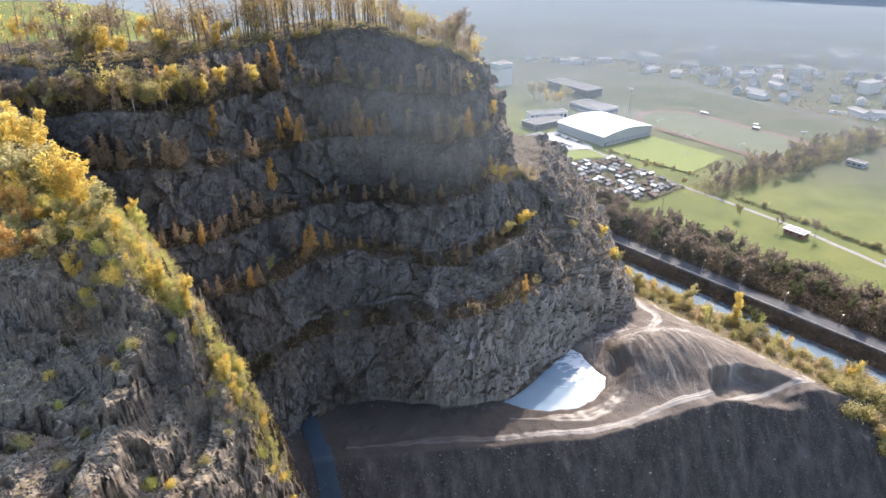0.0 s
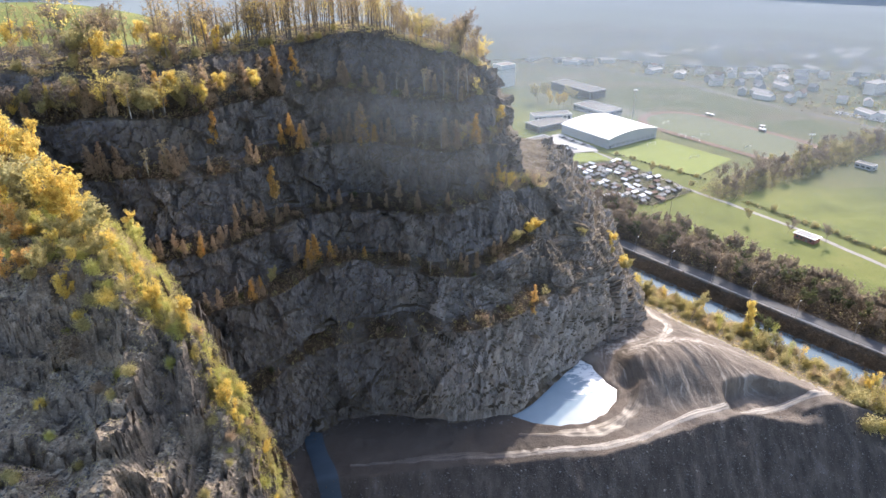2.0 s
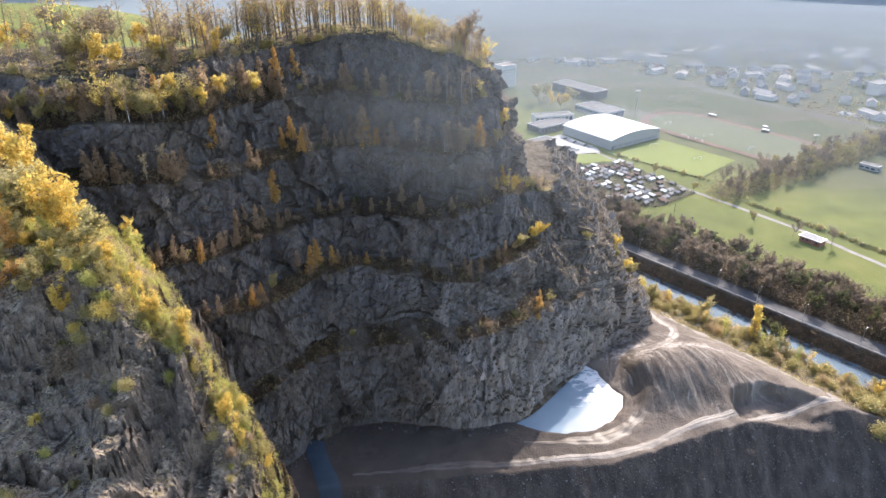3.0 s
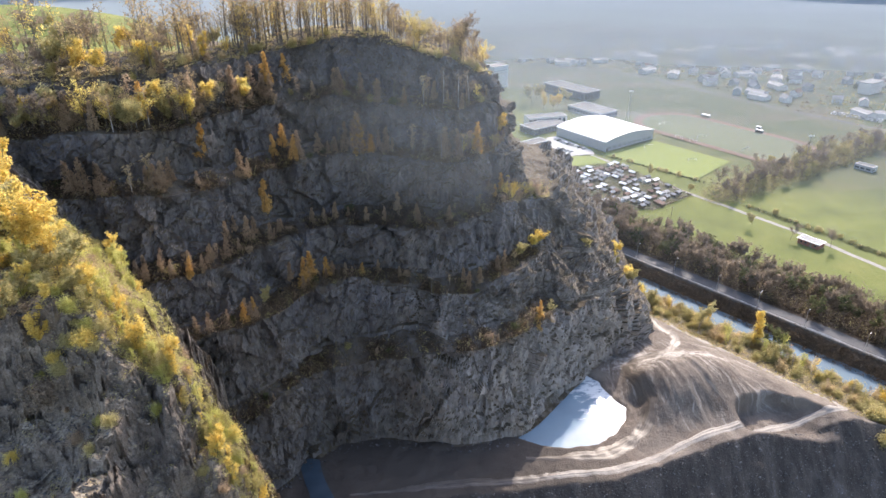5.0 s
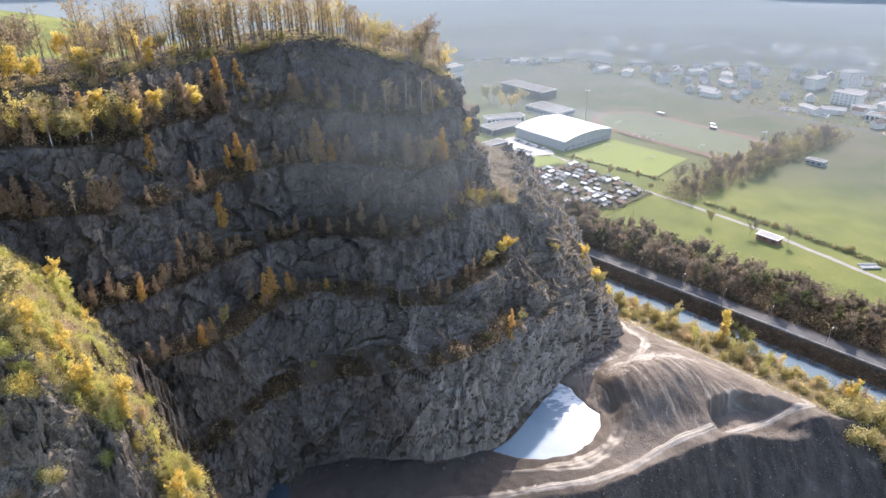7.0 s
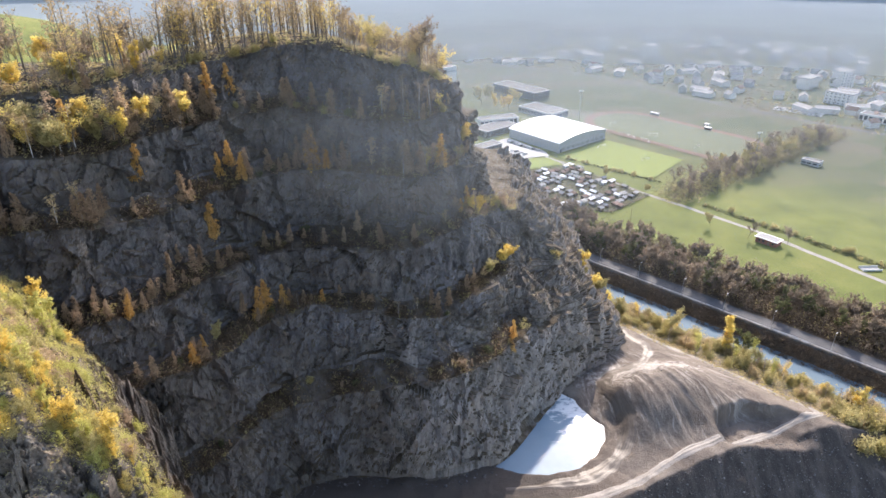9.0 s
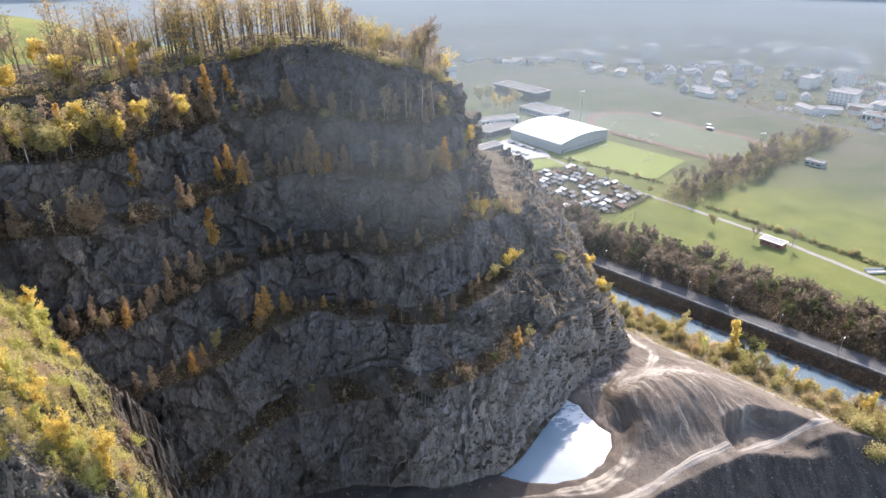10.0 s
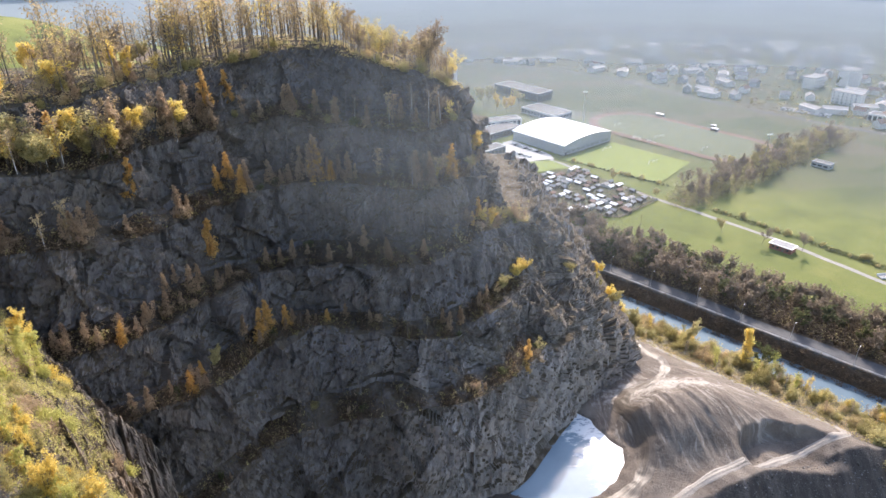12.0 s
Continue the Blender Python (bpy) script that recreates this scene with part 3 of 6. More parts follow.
def spur_mesh():
    sx, sy = np.meshgrid(np.arange(-125, -18, 0.28), np.arange(30, 198, 0.22))
    z = spur_z(sx, sy)
    brow = np.maximum(spur_crest(sx)[0] - 8 - sy, 0)
    wob = z - 66 + 7.0 * fbm(sx * 0.05, sy * 0.05, 0, 3, 71)
    q = wob / 8.5
    frac = q - np.floor(q)
    stair = (np.floor(q) + smooth(0.45, 0.85, frac)) * 8.5
    z = z + 0.6 * (stair - wob) * smooth(6, 16, brow)
    gy, gx = np.gradient(z, 0.22, 0.28)
    steep = 0.2 + 0.8 * smooth(0.6, 1.6, np.hypot(gx * 0.5, gy))
    wx, wy, wz = sx + 1.2 * fbm(sx * .15, sy * .15, z * .1, 2, 8), sy + 1.2 * fbm(sx * .15, sy * .15, z * .1, 2, 18), z
    d = (2.6 * facets(wx / 5.0, wy / 5.0, wz / 6.0, 81) + 1.3 * facets(wx / 2.2, wy / 2.2, wz / 2.4, 91)) * steep
    d = d + 0.5 * facets(wx / 0.9, wy / 0.9, wz / 0.9, 96) * (0.35 + 0.65 * steep)
    d = d + 1.4 * fbm(sx * 0.07, sy * 0.07, z * 0.05, 3, 95) + 0.35 * fbm(sx * 0.9, sy * 0.9, z * 0.6, 2, 97)
    return np.stack([sx + 0.25 * d, sy - 0.25 * d, z + 0.9 * d], -1)


SPUR = spur_mesh()


def spur_spot(x, y):
    j, i = int(np.clip((y - 30) / 0.22, 0, SPUR.shape[0] - 1)), int(np.clip((x + 125) / 0.28, 0, SPUR.shape[1] - 1))
    return tuple(SPUR[j, i])


near_spur = new("near_spur", grid_mesh("near_spur", SPUR, SPUR_ROCK, False))
tagged(near_spur, "steep broken rock spur with rubble ledges and autumn scrub", "rock slope", kind="structure")

# ---------------------------------------------------------------- strips and sheets on the ground
def ribbon(name, pts, width, material, label, category, lift=0.1, steps=1.5, across=5, sunk=0.0, taper=0):
    """A road or track of even width laid on the ground along a smooth line."""
    rough = np.array(pts, float)
    length = np.sum(np.hypot(*np.diff(rough, axis=0).T))
    line = spline(pts, max(8, int(length / steps)))
    d = np.gradient(line, axis=0)
    d /= np.linalg.norm(d, axis=1, keepdims=True)
    side = np.stack([-d[:, 1], d[:, 0]], -1)
    w = width * (1 + (0.28 if sunk else 0.10) * vnoise(np.arange(len(line)) * 0.15, 0, 0, 7))
    if taper:
        w = w * (0.25 + 0.75 * smooth(0, taper, np.arange(len(line)) * steps))
    w = w[:, None, None] / 2
    off = np.linspace(-1, 1, across)[None, :, None]
    P2 = line[:, None, :] + side[:, None, :] * off * w
    o = off[..., 0]
    z = land(P2[..., 0], P2[..., 1]) + lift - sunk * o ** 2
    if sunk:
        z = z - 0.14 * (np.exp(-((np.abs(o) - 0.30) / 0.09) ** 2))      # two wheel ruts
    me = grid_mesh(name, np.concatenate([P2, z[..., None]], -1), material)
    if sunk:
        side_of = me.attributes.new("side_of_road", "FLOAT", "POINT")
        side_of.data.foreach_set("value", np.broadcast_to(o, z.shape).astype(np.float32).reshape(-1))
    return tagged(new(name, me), label, category, kind="structure")


def sheet(name, outline, z, material, label, category):
    bm = bmesh.new()
    bm.faces.new([bm.verts.new((x, y, z)) for x, y in outline])
    bmesh.ops.triangulate(bm, faces=bm.faces[:])
    me = bpy.data.meshes.new(name)
    bm.to_mesh(me)
    bm.free()
    me.materials.append(material)
    return tagged(new(name, me), label, category, kind="structure")


def track_material(name, a, b, rough=0.8, rutted=False):
    n = Nodes(name)
    c = n.ramp(n.noise(0.25, 7, 0.65), [(0.3, a), (0.7, b)])
    if rutted:
        # wheel lines along the track: dark churned mud and pale pressed gravel
        p = n.xyz()
        lane = n.t.nodes.new("ShaderNodeAttribute")
        lane.attribute_name = "side_of_road"
        comb = n.t.nodes.new("ShaderNodeCombineXYZ")
        n.put(comb.inputs[0], n.math("MULTIPLY", lane.outputs["Fac"], 4.5))
        n.put(comb.inputs[1], n.math("MULTIPLY", p[1], 0.05))
        n.put(comb.inputs[2], n.math("MULTIPLY", p[0], 0.05))
        lines = n.noise(1.0, 6, 0.65, comb.outputs[0])
        c = n.mix(n.ramp(lines, [(0.36, 0.85), (0.48, 0.0)]), c, tuple(x * 0.5 for x in a))
        c = n.mix(n.ramp(lines, [(0.54, 0.0), (0.64, 0.8)]), c, tuple(x * 1.35 for x in b))
    c = n.mix(n.ramp(n.noise(2.5, 6), [(0.4, 0.0), (0.7, 0.5)]), c, tuple(x * 1.25 for x in b))
    n.bump(n.noise(1.5, 6), 0.6, 0.15)
    return n.done(c, rough, 0, 0.4)


GRAVEL = track_material("haul_gravel", (0.13, 0.113, 0.095), (0.25, 0.225, 0.195), 0.6, True)
MUD = track_material("wet_mud", (0.075, 0.058, 0.044), (0.115, 0.093, 0.072), 0.5, True)
# darker mix for the road's west end: the hill's shade put into its colour
SHADED_TRACK = track_material("shaded_track_mud", (0.055, 0.046, 0.038), (0.11, 0.094, 0.08), 0.5, True)
ASPHALT = track_material("asphalt", (0.05, 0.05, 0.052), (0.085, 0.085, 0.088), 0.75)
LANE = track_material("farm_lane", (0.20, 0.19, 0.165), (0.28, 0.265, 0.235), 0.8)
PAVING = track_material("pale_paving", (0.30, 0.295, 0.285), (0.42, 0.41, 0.395), 0.7)
RUNNING = track_material("running_track", (0.12, 0.075, 0.055), (0.16, 0.10, 0.075), 0.85)
LAWN = track_material("mown_lawn", (0.13, 0.17, 0.028), (0.185, 0.225, 0.04), 0.85)
# pitch darkened with the far fields, valley shade put into its green
PITCH = track_material("shaded_pitch", (0.055, 0.08, 0.035), (0.075, 0.10, 0.05), 0.8)
RIVER = water_material("river_water", (0.14, 0.20, 0.24), 0.55, 0.5, 0.5, 0.04)
# drain water: the spur's shade is put into its dark blue colour
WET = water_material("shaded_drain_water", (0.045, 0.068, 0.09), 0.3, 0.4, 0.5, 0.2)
# river wall stone, darkened so its colour carries the shade of the bank
SHADED_STONE = plain("shaded_wall_stone", (0.115, 0.108, 0.092), 0.9, 0.35, 0.6)


def silt_material():
    """Milky settling water: still and sky-blue to the west; white silt, ripples and painted sun glare where the drain
    runs in.
    """
    n = Nodes("silty_water")
    p = n.xyz()
    n.bump(n.noise(0.35, 5, 0.6), 0.12, 0.2)
    c = n.ramp(n.noise(0.05, 5), [(0.35, (0.19, 0.26, 0.32)), (0.65, (0.24, 0.32, 0.38))])
    swirl = n.noise(0.22, 7, 0.72, squash=(0.7, 1.5, 1.0))
    east = n.math("DIVIDE", n.math("SUBTRACT", n.math("ADD", p[0], n.math("MULTIPLY", n.math("SUBTRACT", p[1], 200.0), 0.25)), 44.0), 16.0)
    # white put into the colour where sun glare lies on the silty east end
    glare = n.math("ADD", east, n.math("MULTIPLY", n.math("SUBTRACT", swirl, 0.5), 4.2))
    glare = n.ramp(glare, [(0.35, 0.0), (0.75, 1.0)])
    c = n.mix(glare, c, (0.62, 0.66, 0.68))
    rough = n.math("ADD", 0.09, n.math("MULTIPLY", glare, 0.4))
    return n.done(c, rough, 0, 0.5)


SILT = silt_material()
CONCRETE = plain("weathered_concrete", (0.32, 0.31, 0.29), 0.85, 0.25, 0.8)
WHITE_METAL = plain("white_metal_roof", (0.88, 0.88, 0.88), 0.35, 0.03, 0.5, 0.0, 0.5)
FLAT_ROOF = plain("gravelled_flat_roof", (0.21, 0.20, 0.19), 0.9, 0.2, 1.0)
PALE_WALL = plain("pale_render", (0.62, 0.61, 0.58), 0.85, 0.12, 0.7)
DARK_WALL = plain("dark_cladding", (0.10, 0.10, 0.105), 0.7, 0.2, 0.8)
GREY_WALL = plain("grey_cladding", (0.36, 0.37, 0.38), 0.6, 0.12, 0.8)
RED_WALL = plain("red_brown_boards", (0.26, 0.10, 0.07), 0.8, 0.2, 2.0)
TILE_ROOF = plain("brown_tiles", (0.20, 0.13, 0.10), 0.85, 0.3, 1.5)
GREY_ROOF = plain("grey_slates", (0.24, 0.24, 0.245), 0.7, 0.25, 1.5)
STEEL = plain("galvanised_steel", (0.42, 0.43, 0.44), 0.45, 0.12, 4.0, 0.8)
WOOD = plain("grey_wood", (0.20, 0.16, 0.12), 0.9, 0.25, 2.0)
GLASS = plain("dark_glazing", (0.04, 0.05, 0.06), 0.12, 0.1, 1.0, 0.0, 0.6)
WHITE_PAINT = plain("white_paint", (0.76, 0.76, 0.75), 0.5, 0.06, 2.0)


# river, its far wall and the road beyond
def across(u, v):
    return (RN[0] * u + RD[0] * v, RN[1] * u + RD[1] * v)


water = new("river", grid_mesh("river", np.array([[(*across(u, v), -4.6) for u in (262, 270, 280, 289)] for v in np.linspace(-420, 260, 60)]), RIVER))
tagged(water, "pale grey-green shallow river between planted banks", "river", kind="structure")
bank = new("river_wall", grid_mesh("river_wall", np.array([[(*across(u, v), z) for u, z in ((290.3, -1.5), (290.6, 1.15), (291.2, 1.2), (291.3, 0.6))] for v in np.linspace(-420, 260, 220)]), SHADED_STONE))
tagged(bank, "low weathered wall at the top of the river bank", "wall", kind="structure")
ribbon("road", [across(296.0, v) for v in range(-420, 261, 40)], 7.2, ASPHALT, "grey asphalt road along the river wall", "road", 0.12, 4)
ribbon("pavement", [across(291.9, v) for v in range(-420, 261, 40)], 1.2, CONCRETE, "pale narrow kerbed footway beside the road", "pavement", 0.24, 4)

# haul road, tracks and wash-out on the quarry floor
ribbon("haul_road", ((22, 170), (28, 170.3), (34, 171), (50, 173), (66, 178.5), (82, 186), (104, 194), (124, 199), (136, 200.5), (142, 204.5), (139, 211), (130, 222), (118, 236), (106, 250), (98, 262), (101, 282)), 4.6, GRAVEL, "pale rutted gravel haul road above the tipped slope", "road", 0.26, 0.7, 15, 0.6, 45)
ribbon("floor_track", ((-34, 165), (-12, 167.5), (8, 169), (24, 170), (32, 171.2)), 4.6, SHADED_TRACK, "end of the haul road with hill shade put into its colour", "track", 0.2, 0.7, 15, 0.5, 20)
ribbon("basin_track", ((22, 178.5), (34, 178.5), (46, 179.5), (56, 184), (64, 191), (68.5, 200), (68, 210), (66.5, 219), (72, 228), (82, 232)), 7.4, MUD, "muddy curved track round the silt basin", "track", 0.28, 0.7, 15, 0.6, 26)
ribbon("upper_track", ((82, 232), (90, 238), (94, 246), (90, 255), (91, 266), (97, 276)), 5.6, MUD, "brown winding track up to the neck of the spur", "track", 0.28, 0.7, 15, 0.6)
ribbon("drain", ((-49, 180), (-46, 172), (-41, 161), (-37, 150), (-33, 138)), 6.5, WET, "drain at the foot of the spur, shade put into its colour", "drain", 0.25, 1.0)
sheet("silt_pond", spline(POND + POND[:1], 90)[:-1], 9.75, SILT, "silty settling pond with painted white glare under the quarry face", "pond")

# lanes, parking and pitches across the river
ribbon("farm_lane", ((110, 528), (121, 511), (145, 467), (173, 420), (200, 378), (217, 347), (237, 306), (270, 240), (300, 180)), 3.4, LANE, "pale gravel lane between meadows", "lane", 0.12, 4)
ribbon("sports_lane", ((60, 498), (84, 508), (108, 515), (121, 513)), 5.0, PAVING, "pale paved drive to the sports hall", "lane", 0.16, 3)
sheet("car_park", ((64, 500), (68, 522), (92, 562), (100, 566), (122, 524), (122, 515), (100, 512)), 1.25, PAVING, "pale paved car park beside the sports hall", "car park")
sheet("training_pitch", ((127, 513), (136, 518), (180, 548), (221, 492), (182, 455)), 1.3, LAWN, "bright mown grass training pitch", "pitch")
sheet("lawn", ((70, 497), (104, 511), (120, 511), (129, 490), (120, 493), (98, 486), (78, 462)), 1.3, LAWN, "mown lawn between drive and garden plots", "lawn")


def oval(cx, cy, half, radius, angle, n=18):
    pts = []
    for side in (1, -1):
        for k in range(n + 1):
            w = math.pi * k / n - math.pi / 2
            pts.append((side * (half + radius * math.cos(w)), side * radius * math.sin(w)))
    ca, sa = math.cos(angle), math.sin(angle)
    return [(cx + ca * x - sa * y, cy + sa * x + ca * y) for x, y in pts]


VALLEY_TURN = math.atan2(-0.835, 0.55)
sheet("running_track", oval(241, 560, 46, 38, VALLEY_TURN), 1.3, RUNNING, "reddish running track round the sports ground", "track")
sheet("football_pitch", oval(241, 560, 45, 31, VALLEY_TURN), 1.36, PITCH, "football pitch inside the running track, valley shade in its green", "pitch")


# ---------------------------------------------------------------- buildings
def house_frame(x, y, turn=VALLEY_TURN, z=None):
    h = float(land(x, y)) if z is None else z
    return Matrix.Translation((x, y, h)) @ Matrix.Rotation(turn, 4, "Z")


def flat_building(name, label, x, y, lx, ly, h, wall, turn=VALLEY_TURN, windows=True, rim=PALE_WALL):
    b = thing(name, label, "building", at=house_frame(x, y, turn))
    part("wall", box(bmesh.new(), -lx / 2, lx / 2, -ly / 2, ly / 2, -1.5, h, 0.05), wall, b)
    part("roof", box(bmesh.new(), -lx / 2 + 0.5, lx / 2 - 0.5, -ly / 2 + 0.5, ly / 2 - 0.5, h + 0.02, h + 0.18), FLAT_ROOF, b, "dark gravelled flat roof")
    for x0, x1, y0, y1 in ((-lx / 2 - 0.1, lx / 2 + 0.1, -ly / 2 - 0.1, -ly / 2 + 0.5), (-lx / 2 - 0.1, lx / 2 + 0.1, ly / 2 - 0.5, ly / 2 + 0.1), (-lx / 2 - 0.1, -lx / 2 + 0.5, -ly / 2 + 0.5, ly / 2 - 0.5), (lx / 2 - 0.5, lx / 2 + 0.1, -ly / 2 + 0.5, ly / 2 - 0.5)):
        part("parapet", box(bmesh.new(), x0, x1, y0, y1, h + 0.02, h + 0.6, 0.03), rim, b, "pale metal-capped parapet")
    if windows:
        for k in range(int(lx // 4)):
            wx = -lx / 2 + 2 + k * 4
            part("window", box(bmesh.new(), wx - 1.4, wx + 1.4, -ly / 2 - 0.06, -ly / 2 + 0.1, 1.0, h - 1.0), GLASS, b)
        for k in range(int(ly // 4)):
            wy = -ly / 2 + 2 + k * 4
            part("window", box(bmesh.new(), lx / 2 - 0.1, lx / 2 + 0.06, wy - 1.4, wy + 1.4, 1.0, h - 1.0), GLASS, b)
    return b


def sports_hall():
    L, W, eave, rise = 56.0, 58.0, 8.0, 3.2
    hall = thing("sports_hall", "large sports hall with an arched white metal roof", "sports hall", at=house_frame(140.5, 561))
    n = 24
    arc = [(-W / 2 + W * k / n, eave + rise * (1 - (2 * k / n - 1) ** 2)) for k in range(n + 1)]
    bm = bmesh.new()
    a = [bm.verts.new((L / 2, y, z)) for y, z in arc] + [bm.verts.new((L / 2, W / 2, -1)), bm.verts.new((L / 2, -W / 2, -1))]
    b = [bm.verts.new((-L / 2, v.co.y, v.co.z)) for v in a]
    bm.faces.new(a), bm.faces.new(b[::-1])
    for i in range(len(a)):
        bm.faces.new((a[i - 1], b[i - 1], b[i], a[i]))
    part("wall", bm, GREY_WALL, hall)
    bm = bmesh.new()
    rows = []
    for y, z in [(arc[0][0] - 0.9, arc[0][1] - 0.35)] + arc + [(arc[-1][0] + 0.9, arc[-1][1] - 0.35)]:
        rows.append([bm.verts.new((sx * (L / 2 + 0.8), y, z + dz)) for sx, dz in ((-1, 0.05), (-1, 0.45), (1, 0.45), (1, 0.05))])
    for p, q in zip(rows, rows[1:]):
        for i in range(4):
            bm.faces.new((p[i - 1], p[i], q[i], q[i - 1]))
    bm.faces.new(rows[0]), bm.faces.new(rows[-1][::-1])
    part("roof", bm, WHITE_METAL, hall, "glaring white sheet-metal roof")
    for k in range(11):
        x = -L / 2 + 3 + k * 5
        part("seam", box(bmesh.new(), x - 0.06, x + 0.06, -1.5, 1.5, eave + rise + 0.44, eave + rise + 0.6), STEEL, hall)
    for k in range(9):
        y = -W / 2 + 5 + k * 6
        part("window", box(bmesh.new(), L / 2 - 0.1, L / 2 + 0.07, y - 2, y + 2, 1.2, 3.2), GREY_ROOF, hall)
    part("door", box(bmesh.new(), L / 2 - 0.05, L / 2 + 0.09, -W / 2 + 1, -W / 2 + 3, 0, 2.4), DARK_WALL, hall)
    return hall


sports_hall()
flat_building("annex", "low dark annex with pale-rimmed flat roof beside the sports hall", 92, 587, 19, 38, 5.5, DARK_WALL)
flat_building("school_wing", "long pale low wing behind the car park", 97, 607, 37, 13, 7.5, PALE_WALL, radians(12))
flat_building("pool_building", "flat-roofed grey hall with pale parapet", 148, 641, 42, 24, 5.0, GREY_WALL)
flat_building("long_block", "far long flat-roofed dark block", 143, 720, 62, 22, 8.0, DARK_WALL)
flat_building("kiosk_block", "dark two-storey block with cluttered flat roof at the car park", 75, 533, 11, 24, 6.0, DARK_WALL)
flat_building("tower_block", "grey apartment tower behind the hill", 66, 760, 16, 20, 24.0, PALE_WALL, windows=False)


def field_hut():
    hut = thing("field_hut", "small red-brown hut with a pale framed flat roof", "hut", at=house_frame(207, 348))
    part("wall", box(bmesh.new(), -6, 6, -3, 3, -0.5, 3.2, 0.04), RED_WALL, hut)
    part("roof", box(bmesh.new(), -6.6, 6.6, -3.8, 3.8, 3.2, 3.5, 0.05), WHITE_PAINT, hut, "pale roof edge")
    part("roof_panel", box(bmesh.new(), -5.8, 5.8, -3.0, 3.0, 3.504, 3.6), GREY_ROOF, hut, "grey roof sheet")
    part("door", box(bmesh.new(), 1, 2, -3.06, -2.9, 0, 2.1), WOOD, hut)
    for x in (-4, -1.5, 4):
        part("window", box(bmesh.new(), x - 0.6, x + 0.6, -3.05, -2.9, 1.1, 2.2), GLASS, hut)
    return hut


field_hut()


def car(paint):
    c = thing("parked_car", "parked car on the pale car park", "car", "cars on the car park")
    bm = bmesh.new()
    box(bm, -2.15, 2.15, -0.88, 0.88, 0.35, 0.95, 0.12)
    part("body", bm, paint, c)
    bm = bmesh.new()
    box(bm, -1.5, 1.0, -0.78, 0.78, 0.95, 1.45, 0.2)
    part("cabin", bm, GLASS, c, "dark glazed cabin")
    part("car_roof", box(bmesh.new(), -1.25, 0.75, -0.7, 0.7, 1.452, 1.5, 0.02), paint, c)
    for x in (-1.35, 1.35):
        for y in (-0.85, 0.85):
            bm = bmesh.new()
            bmesh.ops.create_cone(bm, cap_ends=True, segments=12, radius1=0.33, radius2=0.33, depth=0.22, matrix=Matrix.Translation((x, y, 0.33)) @ Matrix.Rotation(radians(90), 4, "X"))
            part("wheel", bm, DARK_WALL, c)
    return c


CARS = [car(WHITE_PAINT), car(plain("dark_car_paint", (0.05, 0.055, 0.065), 0.3, 0.1)), car(plain("silver_car_paint", (0.45, 0.46, 0.47), 0.3, 0.1))]
first = set()
for i, (x, y) in enumerate(((98, 555), (100, 551.5), (102, 548), (104, 544.5), (106, 541.5), (108.5, 538.5), (111, 535.5), (113.5, 532), (116, 528.5), (96, 531), (98.5, 527.5), (101, 524), (104, 521))):
    c = CARS[i % 3]
    m = Matrix.Translation((x, y, 1.26)) @ Matrix.Rotation(VALLEY_TURN + radians(90 + random.uniform(-4, 4)), 4, "Z")
    if i < 3:
        c.matrix_basis = m
    else:
        copy_thing(c, m)


for k in range(26):
    i, j = k % 13, k // 13
    copy_thing(CARS[(0, 0, 2)[k % 3]], Matrix.Translation((372 + 2.2 * i + 5 * j, 622 - 2.6 * i + 5 * j, 0.95)) @ Matrix.Rotation(VALLEY_TURN + radians(90), 4, "Z"))
flat_building("market_hall", "long white-roofed market hall at the edge of the town", 442, 568, 34, 14, 6.0, PALE_WALL, rim=WHITE_PAINT)
flat_building("field_barn", "low pale barn among the far fields", 312, 470, 13, 7, 3.2, GREY_WALL, rim=GREY_WALL)


def dugout(x, y, lx):
    d = thing("team_shelter", "small white-roofed shelter beside the football pitch", "shelter", "shelters at the sports ground", at=house_frame(x, y, VALLEY_TURN, 1.3))
    part("back_wall", box(bmesh.new(), -lx / 2, lx / 2, 1.2, 1.35, 0, 2.2), GREY_WALL, d)
    for sx in (-1, 1):
        part("side_wall", box(bmesh.new(), sx * lx / 2 - 0.07, sx * lx / 2 + 0.07, -1.0, 1.2, 0, 2.15), GREY_WALL, d)
    part("roof", box(bmesh.new(), -lx / 2 - 0.3, lx / 2 + 0.3, -1.6, 1.6, 2.2, 2.35), WHITE_PAINT, d)
    part("bench", box(bmesh.new(), -lx / 2 + 0.2, lx / 2 - 0.2, 0.6, 1.1, 0.4, 0.5), WOOD, d)


dugout(277, 566, 6)
dugout(281, 576, 4)
dugout(250, 618, 8)

# ---------------------------------------------------------------- lamps, masts and poles
def street_lamp():
    s = thing("street_lamp", "grey steel street lamp with a slim arm by the river road", "street lamp", "lamps along the river road")
    v, f = [], []
    tube(v, f, [(0, 0, -0.5), (0, 0, 4), (0, 0, 8.2)], [0.11, 0.09, 0.06], 8)
    part("pole", raw_mesh("pole", v, f), STEEL, s)
    v, f = [], []
    tube(v, f, [(0, 0, 8.1), (0.5, 0, 8.5), (1.6, 0, 8.6)], [0.05, 0.05, 0.04], 6)
    part("arm", raw_mesh("arm", v, f), STEEL, s)
    part("lamp_head", box(bmesh.new(), 1.3, 2.1, -0.17, 0.17, 8.52, 8.66, 0.03), WHITE_PAINT, s, "pale flat lamp head")
    return s


lamp = street_lamp()
